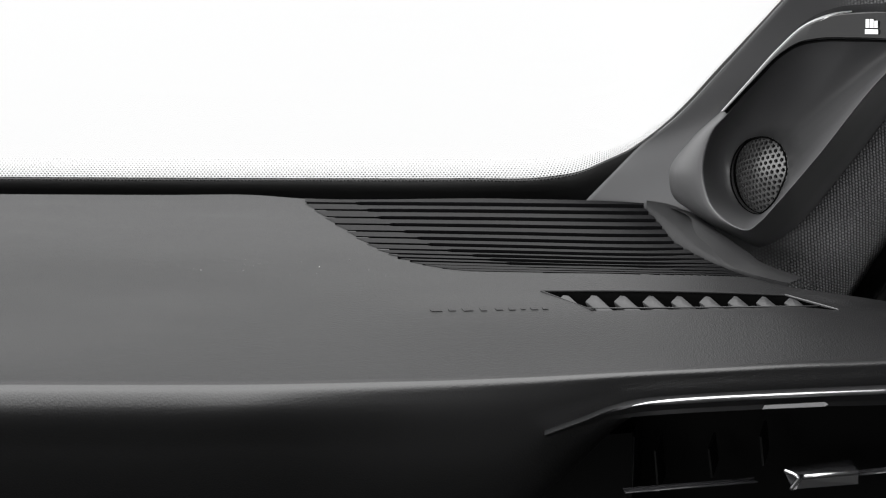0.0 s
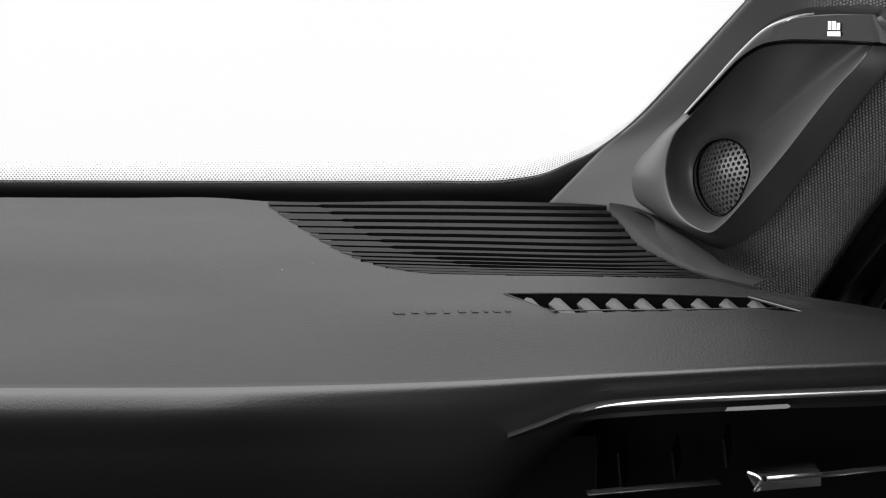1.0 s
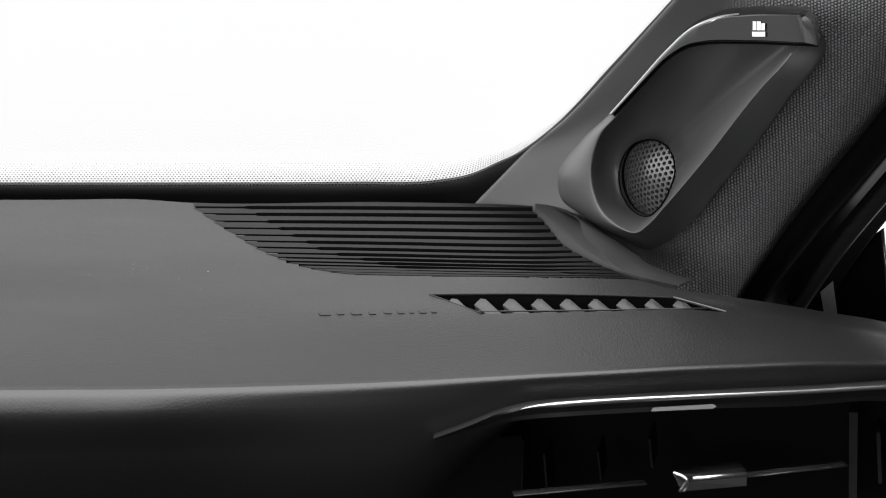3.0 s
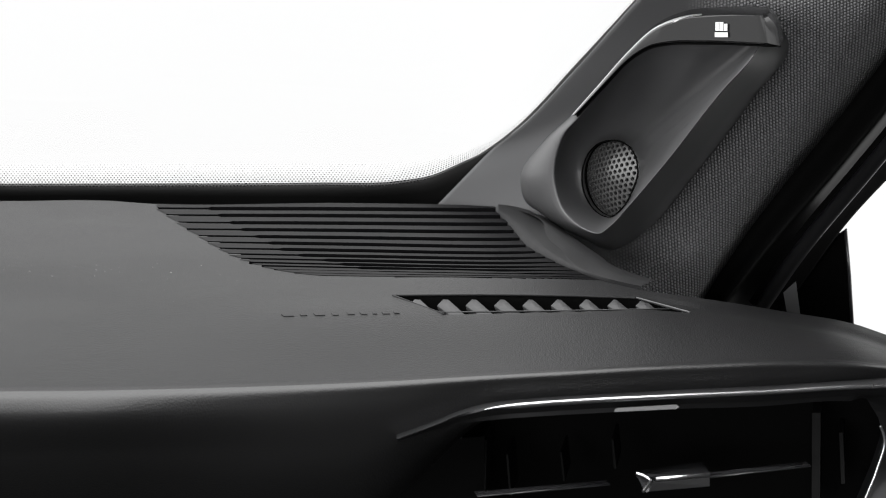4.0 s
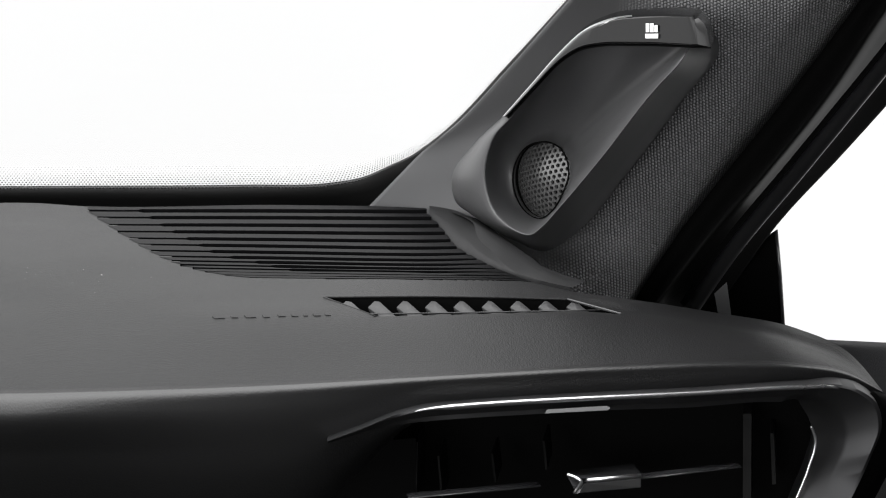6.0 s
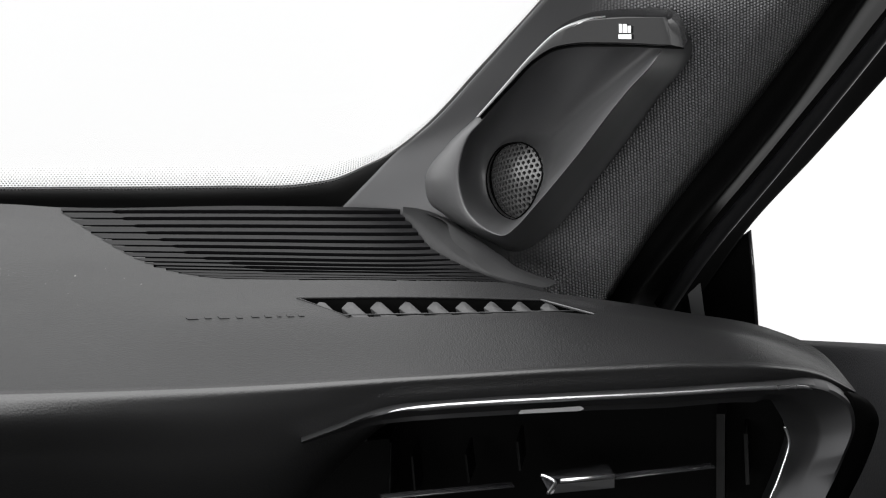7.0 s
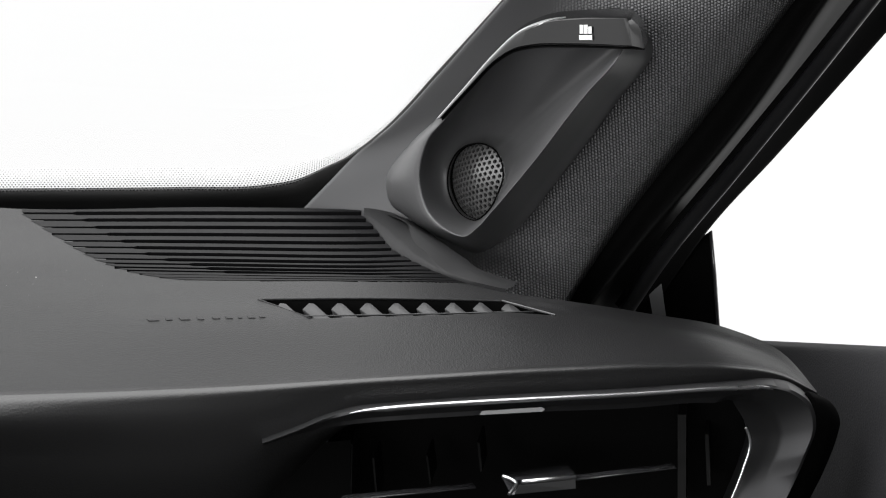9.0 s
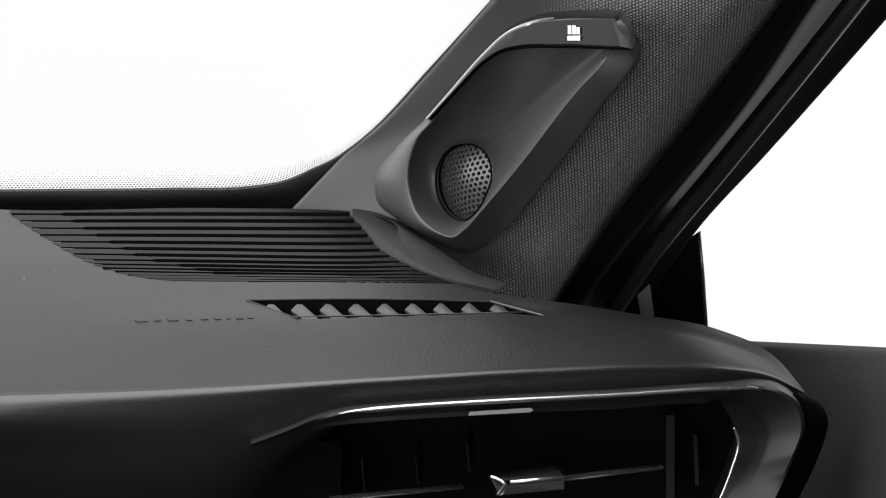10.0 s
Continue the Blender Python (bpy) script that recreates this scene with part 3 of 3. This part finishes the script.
POD_RIM = [(0.1570, 2.7137, 1.1102), (0.1608, 2.7167, 1.1154), (0.1334, 2.7644, 1.1115), (0.1100, 2.8033, 1.1058), (0.0935, 2.8287, 1.0932), (0.0675, 2.8650, 1.0572), (0.0581, 2.8779, 1.0437), (0.0532, 2.8820, 1.0218), (0.0570, 2.8735, 1.0050), (0.0666, 2.8566, 0.9961), (0.0762, 2.8407, 0.9937), (0.0848, 2.8153, 1.0026), (0.0925, 2.7960, 1.0149), (0.1156, 2.7605, 1.0496), (0.1429, 2.7245, 1.0922)]
POD_WELL = [(0.1007, 2.8720, 1.0329), (0.0982, 2.8750, 1.0374), (0.0951, 2.8800, 1.0393), (0.0904, 2.8850, 1.0406), (0.0840, 2.8900, 1.0395), (0.0784, 2.8970, 1.0359), (0.0739, 2.9020, 1.0296), (0.0710, 2.9050, 1.0196), (0.0719, 2.9030, 1.0086), (0.0761, 2.8980, 1.0004), (0.0818, 2.8900, 0.9964), (0.0868, 2.8830, 0.9964), (0.0925, 2.8770, 1.0016), (0.0987, 2.8700, 1.0135), (0.1020, 2.8700, 1.0250)]
speaker = thing("pillar_speaker", "dark plastic tweeter pod with round perforated grille on the pillar", "speaker")
base_ring, rim_ring, well_ring = spline(POD_BASE, 120, True), spline(POD_RIM, 120, True), spline(POD_WELL, 120, True)
back = Vector((0.012, 0.055, 0))
rows = [[p + back for p in base_ring], base_ring]
fullness = [0.08 + 0.92 * min(1, max(0, (86 - q) / 14)) * min(1, max(0, (q + 4) / 16)) for q in range(120)]
for s, bulge in ((0.3, 0.006), (0.6, 0.007), (0.85, 0.0045), (0.96, 0.0015)):
    rows.append([a.lerp(b, s) + Vector((-0.2, -1, 0.1)) * bulge * w for a, b, w in zip(base_ring, rim_ring, fullness)])
rows.append(rim_ring)
for s, sink in ((0.04, 0.002), (0.12, 0.006), (0.3, 0.010), (0.6, 0.010), (0.85, 0.005)):
    rows.append([a.lerp(b, s) + Vector((0.1, 1, 0)) * sink * (0.35 + 0.65 * w) for a, b, w in zip(rim_ring, well_ring, fullness)])
rows.append(well_ring)
rows.append([p + Vector((0.001, 0.006, 0)) for p in well_ring])
part("body", grid(rows, closed=True), PLASTIC, speaker)

centre = sum(well_ring, Vector()) / len(well_ring)
across = (well_ring[0] - well_ring[56]).normalized()
normal = across.cross(well_ring[88] - well_ring[28]).normalized()
if normal.y > 0:
    normal = -normal
climb = normal.cross(across).normalized()
flat_ring = [((p - centre).dot(across), (p - centre).dot(climb)) for p in well_ring]


def inside(a, b, grow=1.0):
    """Even-odd test of a place on the grille's plane."""
    hit = False
    for (x0, y0), (x1, y1) in zip(flat_ring, flat_ring[1:] + flat_ring[:1]):
        x0, y0, x1, y1 = x0 * grow, y0 * grow, x1 * grow, y1 * grow
        if (y0 > b) != (y1 > b) and a < x0 + (b - y0) * (x1 - x0) / (y1 - y0):
            hit = not hit
    return hit


def clamp(a, b):
    """The place a, b, drawn in to the grille's border where it lies beyond."""
    while not inside(a, b, 0.985):
        a, b = a * 0.97, b * 0.97
    return a, b


bm = bmesh.new()
PITCH = 0.0034
for i in range(-14, 15):
    for j in range(-14, 15):
        a, b = PITCH * (i + 0.5 * (j % 2)), PITCH * 0.866 * j
        if not inside(a, b, 1.1):
            continue
        rings = []
        for r, deep in ((0.578, 0.0), (0.36, 0.0), (0.33, 0.0014)):
            ring = [clamp(a + PITCH * r * math.sin(q * math.pi / 3), b + PITCH * r * math.cos(q * math.pi / 3)) for q in range(6)]
            rings.append([bm.verts.new(centre + across * c + climb * d + normal * (0.0042 - 12 * (c * c + d * d) - deep)) for c, d in ring])
        for one, two in zip(rings, rings[1:]):
            for q in range(6):
                bm.faces.new((one[q], one[(q + 1) % 6], two[(q + 1) % 6], two[q]))
bmesh.ops.remove_doubles(bm, verts=bm.verts, dist=1e-5)
bmesh.ops.recalc_face_normals(bm, faces=bm.faces)
part("perforated_grille", bm, MESH, speaker, "dark metal mesh with round holes", smooth=False)
# Flat black disc that stands for the dark behind the holes.
bm = bmesh.new()
bm.faces.new([bm.verts.new(p + Vector((0.001, 0.005, 0))) for p in well_ring])
part("dark_disc", bm, BLACK, speaker)
# Black ring that stands for the shaded gap round the mesh.
part("gap_ring", tube([p + normal * 0.001 for p in well_ring] + [well_ring[0] + normal * 0.001], 0.0005, 6), BLACK, speaker)
CAP_TOP_UP = [(0.0646, 2.8616, 1.0589), (0.0789, 2.8416, 1.0778), (0.0941, 2.8199, 1.0984), (0.1074, 2.8004, 1.1138), (0.1203, 2.7799, 1.1225), (0.1374, 2.7514, 1.1280), (0.1615, 2.7095, 1.1334)]
CAP_TOP_END = [(0.1615, 2.7095, 1.1334), (0.1632, 2.7054, 1.1265), (0.1642, 2.7023, 1.1196)]
CAP_TOP_LOW = [(0.0655, 2.8603, 1.0598), (0.0813, 2.8381, 1.0808), (0.0956, 2.8174, 1.0984), (0.1046, 2.8037, 1.1058), (0.1141, 2.7884, 1.1099), (0.1330, 2.7567, 1.1143), (0.1642, 2.7023, 1.1196)]
CAP_UP = [(0.0631, 2.8690, 1.0573), (0.0781, 2.8482, 1.0779), (0.0934, 2.8266, 1.0989), (0.1070, 2.8067, 1.1146), (0.1203, 2.7857, 1.1234), (0.1376, 2.7567, 1.1292), (0.1632, 2.7123, 1.1346)]
CAP_END = [(0.1632, 2.7123, 1.1346), (0.1687, 2.7014, 1.1288), (0.1708, 2.6958, 1.1188)]
CAP_LOW = [(0.0662, 2.8641, 1.0580), (0.0821, 2.8419, 1.0790), (0.0958, 2.8222, 1.0962), (0.1048, 2.8084, 1.1036), (0.1143, 2.7931, 1.1077), (0.1333, 2.7614, 1.1121), (0.1708, 2.6958, 1.1188)]


def cap_ring(up, end, low):
    return spline(up, 60) + spline(end, 14)[1:-1] + spline(low, 60)[::-1]


top_ring, low_ring = cap_ring(CAP_TOP_UP, CAP_TOP_END, CAP_TOP_LOW), cap_ring(CAP_UP, CAP_END, CAP_LOW)
bm = bmesh.new()
rings = [[bm.verts.new(p) for p in ring] for ring in (top_ring, [a.lerp(b, 0.35) + Vector((0, -0.0009, 0)) for a, b in zip(top_ring, low_ring)], low_ring, [p + Vector((0.004, 0.03, 0)) for p in low_ring])]
for one, two in zip(rings, rings[1:]):
    for q in range(len(one)):
        k = (q + 1) % len(one)
        bm.faces.new((one[q], one[k], two[k], two[q]))
for q in range(59):
    bm.faces.new((rings[0][q], rings[0][q + 1], rings[0][-2 - q], rings[0][-1 - q]))
bm.faces.new(rings[0][59:73])
bmesh.ops.recalc_face_normals(bm, faces=bm.faces)
part("cap", bm, CAP, speaker, "glossy dark cap", smooth="sharp")
edge_rows = []
for q in range(47):
    wide = 2.0 * min(1, (46 - q) / 16) + 0.02
    foot_point, inward = low_ring[q], top_ring[q] - low_ring[q]
    inward.y = 0
    edge_rows.append([foot_point + Vector((0, 0.002, 0)), foot_point + Vector((0, -0.0012 * min(1, wide), 0.0003 * min(1, wide))), foot_point + inward * wide + Vector((0, -0.0062 * min(1, wide), 0)), foot_point + inward * (wide + 0.05) + Vector((0, -0.004, 0))])
part("cap_edge", grid(edge_rows, weld=False), SATIN, speaker, "bright chrome edge", smooth="sharp")
# Black bead laid in place of the shaded gap under the cap.
part("seam_shade", tube([p + Vector((0, -0.0005, -0.0003)) for p in spline(CAP_LOW, 60)], 0.0005, 6), BLACK, speaker)
for corners in (((0.1387, 2.7470, 1.1254), (0.1404, 2.7441, 1.1257), (0.1404, 2.7433, 1.1212), (0.1387, 2.7463, 1.1208)), ((0.1407, 2.7436, 1.1258), (0.1427, 2.7402, 1.1262), (0.1427, 2.7394, 1.1216), (0.1407, 2.7428, 1.1212)), ((0.1430, 2.7395, 1.1253), (0.1447, 2.7366, 1.1257), (0.1447, 2.7360, 1.1220), (0.1430, 2.7389, 1.1217)), ((0.1384, 2.7466, 1.1198), (0.1449, 2.7354, 1.1212), (0.1449, 2.7350, 1.1187), (0.1384, 2.7462, 1.1174))):
    front = [Vector(p) for p in corners]
    part("badge", slab([p + Vector((0, 0.002, 0)) for p in front], front), WHITE, speaker, "small white plain badge", smooth=False)

# ---- front side vent in the dashboard's face ----
side_vent = thing("side_vent", "piano black air vent with satin chrome trim and slider", "air vent")
OUT = [(-0.0325, 2.4900, 0.9453), (-0.0136, 2.4950, 0.9514), (0.0006, 2.5000, 0.9564), (0.0135, 2.5050, 0.9591), (0.0349, 2.5120, 0.9599), (0.0628, 2.5220, 0.9599), (0.0985, 2.5330, 0.9596), (0.1574, 2.5530, 0.9586), (0.2142, 2.5720, 0.9580), (0.2308, 2.5780, 0.9570), (0.2440, 2.5830, 0.9524), (0.2534, 2.5880, 0.9433), (0.2553, 2.5890, 0.9341), (0.2498, 2.5880, 0.9169), (0.2394, 2.5850, 0.8950), (0.2259, 2.5800, 0.8705)]
IN = [(-0.0318, 2.5000, 0.9424), (-0.0122, 2.5050, 0.9476), (0.0020, 2.5100, 0.9500), (0.0149, 2.5150, 0.9507), (0.0379, 2.5200, 0.9516), (0.0668, 2.5300, 0.9513), (0.0989, 2.5430, 0.9506), (0.1522, 2.5630, 0.9484), (0.2003, 2.5820, 0.9475), (0.2111, 2.5880, 0.9456), (0.2145, 2.5920, 0.9403), (0.2191, 2.5940, 0.9324), (0.2216, 2.5950, 0.9246), (0.2181, 2.5940, 0.9098), (0.2110, 2.5920, 0.8921), (0.2008, 2.5880, 0.8689)]
o, n_in = spline(OUT, 160), spline(IN, 160)
FRONT = ((0.0, 0.0), (0.16, 0.0022), (0.22, 0.0024), (0.66, 0.0), (0.74, 0.0), (1.0, 0.0022))
SIDE = ((0.0, 0.0), (0.06, 0.003), (0.50, 0.004), (0.58, 0.0025), (0.80, -0.010), (1.0, -0.014))
turned = [min(1, max(0, (q - 86) / 14)) for q in range(160)]
broad = [min(1, abs(a.z - b.z) / 0.0075) for a, b in zip(o, n_in)]
rows = [[p + Vector((0.0, 0.03, 0)) for p in o]]
for (s0, h0), (s1, h1) in zip(FRONT, SIDE):
    rows.append([a.lerp(b, s0 + (s1 - s0) * w) + Vector((0, -1, 0)) * (h0 + (h1 - h0) * w) * f ** 3 for a, b, w, f in zip(o, n_in, turned, broad)])
rows += [[p + Vector((0, 0.03, 0)) for p in n_in]]
part("surround", grid(rows), SURROUND, side_vent, "dark satin silver surround", smooth="sharp")
part("trim_line", tube([a.lerp(b, 0.10) + Vector((0, -0.0022, 0)) for a, b in zip(o[30:106], n_in[30:106])], 0.0015, 10, taper=lambda s: min(1, s * 7 + 0.05) * (1 - 0.35 * s) * min(1, (1 - s) * 5 + 0.1)), SATIN, side_vent, "bright satin chrome line")
part("clip", slab([(0.0777, 2.5300, 0.9515), (0.1098, 2.5400, 0.9511), (0.1115, 2.5400, 0.9523), (0.1099, 2.5420, 0.9531), (0.0789, 2.5320, 0.9531)], [(0.0774, 2.5200, 0.9535), (0.1094, 2.5300, 0.9531), (0.1111, 2.5300, 0.9542), (0.1094, 2.5320, 0.9550), (0.0786, 2.5220, 0.9551)]), PLASTIC, side_vent, smooth=False)
part("inner_edge", tube([p + Vector((-0.0006, -0.002, 0)) for p in n_in[117:152]], 0.0008, 6), SATIN, side_vent)
# Black sheet that stands for the vent's shaded depth.
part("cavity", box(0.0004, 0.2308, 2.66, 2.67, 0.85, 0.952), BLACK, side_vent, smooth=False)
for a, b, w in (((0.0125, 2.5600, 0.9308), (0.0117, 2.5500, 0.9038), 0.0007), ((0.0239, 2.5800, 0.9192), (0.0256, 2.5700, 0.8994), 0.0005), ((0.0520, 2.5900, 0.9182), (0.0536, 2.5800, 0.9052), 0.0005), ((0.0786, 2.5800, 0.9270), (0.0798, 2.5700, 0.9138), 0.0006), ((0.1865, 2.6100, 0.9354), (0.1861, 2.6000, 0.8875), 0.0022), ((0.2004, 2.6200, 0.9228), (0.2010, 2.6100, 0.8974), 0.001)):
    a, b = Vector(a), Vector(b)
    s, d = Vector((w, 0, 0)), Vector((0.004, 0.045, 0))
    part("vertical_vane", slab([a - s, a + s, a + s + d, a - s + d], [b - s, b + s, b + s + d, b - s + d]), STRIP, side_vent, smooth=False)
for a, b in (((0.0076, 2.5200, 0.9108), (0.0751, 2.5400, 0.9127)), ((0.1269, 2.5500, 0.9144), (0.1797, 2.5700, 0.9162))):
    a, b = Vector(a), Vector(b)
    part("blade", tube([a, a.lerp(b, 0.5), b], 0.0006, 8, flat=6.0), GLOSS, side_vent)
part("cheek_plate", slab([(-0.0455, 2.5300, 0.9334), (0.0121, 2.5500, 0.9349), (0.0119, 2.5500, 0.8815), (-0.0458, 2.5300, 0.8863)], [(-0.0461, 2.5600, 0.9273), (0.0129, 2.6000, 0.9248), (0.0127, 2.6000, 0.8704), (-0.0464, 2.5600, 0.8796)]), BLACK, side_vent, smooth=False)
slider = part("slider", slab([(0.0959, 2.5150, 0.9208), (0.1265, 2.5250, 0.9208), (0.1266, 2.5260, 0.9139), (0.0934, 2.5160, 0.9129), (0.0889, 2.5200, 0.9212)], [(0.0977, 2.5650, 0.9150), (0.1251, 2.5750, 0.9164), (0.1272, 2.5760, 0.9081), (0.0952, 2.5660, 0.9059), (0.0903, 2.5600, 0.9146)]), GLOSS, side_vent, "glossy black slider with satin chrome face", smooth=False)
part("slider_face", slab([(0.0972, 2.5110, 0.9190), (0.1263, 2.5210, 0.9196), (0.1264, 2.5220, 0.9147), (0.0950, 2.5130, 0.9139)], [(0.0973, 2.5150, 0.9181), (0.1265, 2.5250, 0.9188), (0.1266, 2.5260, 0.9139), (0.0951, 2.5170, 0.9130)]), SATIN, slider, smooth=False)
part("slider_edge", tube([Vector(p) for p in ((0.0986, 2.5110, 0.9207), (0.1123, 2.5160, 0.9207), (0.1263, 2.5210, 0.9208))], 0.0011, 8), SATIN, slider)
part("slider_arrow", tube(spline([(0.0886, 2.5120, 0.9235), (0.0926, 2.5110, 0.9222), (0.0957, 2.5100, 0.9201), (0.0943, 2.5110, 0.9172), (0.0921, 2.5120, 0.9138)], 16), 0.0009, 8), SATIN, slider)

# ---- door, seal and mirror ----
door = thing("front_door", "black door with grained upper panel and rubber seal", "door")
SEAL = [(0.1749, 2.9300, 0.9335), (0.1954, 2.9000, 0.9720), (0.2327, 2.8500, 1.0306), (0.2696, 2.8000, 1.0891), (0.2997, 2.7500, 1.1403), (0.3206, 2.7200, 1.1743)]
GLAZING = [(0.1978, 2.9500, 0.9400), (0.2247, 2.9200, 0.9863), (0.2579, 2.8800, 1.0327), (0.2973, 2.8200, 1.0922), (0.3262, 2.7700, 1.1380), (0.3491, 2.7400, 1.1722)]
for rail in (SEAL, GLAZING):
    a, b = Vector(rail[-2]), Vector(rail[-1])
    rail += [tuple(b + (b - a) * 3), tuple(b + (b - a) * 9)]
part("seal", tube(spline(SEAL, 60), 0.0045, 14), RUBBER, door)
mid_frame = [tuple(Vector(a).lerp(Vector(b), 0.4) + Vector((0.0, 0.006, 0))) for a, b in zip(SEAL, GLAZING)]
thick(part("window_frame", loft([SEAL, mid_frame, GLAZING], 60, 16), BLACK, door), 0.008)
part("panel", loft([[(0.2433, 2.9300, 0.9166), (0.2817, 2.7800, 0.9411), (0.3437, 2.4300, 0.9999)], [(0.2409, 2.9000, 0.9217), (0.2787, 2.7500, 0.9466), (0.3395, 2.4000, 1.0054)], [(0.2397, 2.8850, 0.9201), (0.2772, 2.7350, 0.9455), (0.3374, 2.3850, 1.0046)], [(0.2390, 2.8750, 0.9080), (0.2759, 2.7200, 0.9354), (0.3356, 2.3700, 0.9942)], [(0.2372, 2.8500, 0.8731), (0.2743, 2.7000, 0.9031), (0.3333, 2.3500, 0.9680)], [(0.2337, 2.8000, 0.8113), (0.2700, 2.6500, 0.8452), (0.3272, 2.3000, 0.9245)]], 60, 80), DOOR, door)
# Unseen block below the door's panel, stops light from the lower right.
plan = ((0.225, 3.15), (0.262, 2.80), (0.345, 2.30), (0.465, 2.30), (0.465, 3.15))
part("lower_panel", slab([(x, y, 0.3) for x, y in plan], [(x, y, 0.80) for x, y in plan]), LINING, door, smooth=False)
far_edge = [(x + 0.11, y - 0.42, z + 0.045) for x, y, z in GLAZING]
door_pane = part("pane", loft([GLAZING, far_edge], 30, 6), GLASS, door, "clear side window glass")
door_pane.visible_shadow = False
mirror = thing("side_mirror", "black door mirror housing outside the side window", "mirror")
bm = slab([(0.1811, 2.9800, 0.9452), (0.2167, 2.9600, 0.9685), (0.2263, 2.9500, 0.9782), (0.2315, 2.9500, 0.9144), (0.1813, 2.9800, 0.9092)], [(0.1876, 3.0600, 0.9317), (0.2242, 3.0400, 0.9555), (0.2317, 3.0300, 0.9640), (0.2367, 3.0300, 0.8999), (0.1878, 3.0600, 0.8947)])
part("housing", bm, BLACK, mirror, smooth=False)
part("rim", tube([Vector(p) for p in ((0.2171, 2.9550, 0.9700), (0.2263, 2.9450, 0.9793), (0.2288, 2.9450, 0.9526), (0.2315, 2.9450, 0.9153))], 0.0012, 8), GLOSS, mirror)
part("foot", slab([(0.1866, 2.8900, 0.9511), (0.1938, 2.8900, 0.9577), (0.1966, 2.8900, 0.9381), (0.1890, 2.8900, 0.9381)], [(0.1876, 2.9050, 0.9485), (0.1948, 2.9050, 0.9552), (0.1976, 2.9050, 0.9354), (0.1900, 2.9050, 0.9355)]), PLASTIC, mirror, smooth=False)

# ---- windscreen ----
G0 = [(-0.3984, 3.0600, 0.9868), (-0.1923, 3.0600, 0.9870), (-0.0886, 3.0500, 0.9891), (-0.0387, 3.0400, 0.9914), (-0.0198, 3.0350, 0.9955), (0.0008, 3.0200, 1.0067), (0.0178, 2.9950, 1.0191), (0.0344, 2.9700, 1.0352), (0.0667, 2.9150, 1.0774), (0.1036, 2.8450, 1.1290), (0.1297, 2.7900, 1.1672)]
HIDDEN = [(-0.4015, 3.0800, 0.9663), (-0.1938, 3.0800, 0.9653), (-0.0894, 3.0700, 0.9664), (-0.0392, 3.0700, 0.9662), (-0.0201, 3.0600, 0.9677), (0.0007, 3.0500, 0.9727), (0.0230, 3.0300, 0.9913), (0.0447, 2.9900, 1.0245), (0.0802, 2.9300, 1.0761), (0.1169, 2.8600, 1.1273), (0.1401, 2.8100, 1.1651)]
G1 = [(-0.3965, 3.0480, 1.0025), (-0.1913, 3.0480, 1.0034), (-0.0881, 3.0380, 1.0051), (-0.0418, 3.0280, 1.0070), (-0.0247, 3.0240, 1.0082), (-0.0042, 3.0100, 1.0143), (0.0137, 2.9850, 1.0243), (0.0310, 2.9620, 1.0393), (0.0636, 2.9050, 1.0814), (0.1003, 2.8350, 1.1327), (0.1265, 2.7800, 1.1707)]
G2 = [(-0.3080, 2.4000, 1.2341), (-0.1479, 2.4000, 1.2336), (-0.0811, 2.4000, 1.2334), (-0.0543, 2.4000, 1.2333), (-0.0409, 2.4000, 1.2333), (-0.0197, 2.4200, 1.2314), (0.0019, 2.4600, 1.2277), (0.0242, 2.5000, 1.2241), (0.0532, 2.5500, 1.2195), (0.0937, 2.6500, 1.1984), (0.1204, 2.7200, 1.1887)]
windscreen = tagged(new("window_1"), "clear windscreen with black dotted ceramic border", "windscreen", kind="structure")
thick(part("ceramic_band", loft([G0, HIDDEN], 200, 4), FRIT, windscreen), 0.003)
part("ceramic_dots", loft([G0, G1], 400, 6), DOTS, windscreen)
pane = part("pane", loft([G1, G2], 80, 12), GLASS, windscreen)
pane.visible_shadow = False

# ---- dust on the dashboard ----
bm = bmesh.new()
rng = random.Random(4)
spots = [(0.2917, 0.1580), (0.2365, 0.1368), (0.2893, 0.2263), (0.2926, 0.2753), (0.2071, 0.1703), (0.1524, 0.1520), (0.1762, 0.0964), (0.3476, 0.2596)]
for q in range(30):
    spots.append((rng.uniform(0.1, 0.33), rng.uniform(0.12, 0.2)))
for k, (u, v) in enumerate(spots):
    r = 0.0005 if k == 0 else rng.uniform(0.00015, 0.00032)
    bmesh.ops.create_icosphere(bm, subdivisions=1, radius=r, matrix=Matrix.Translation(dash_at(u, v, r * 0.3)))
tagged(part("dust", bm, DUST), "tiny pale dust specks scattered on the dashboard", "dust", kind="stuff")
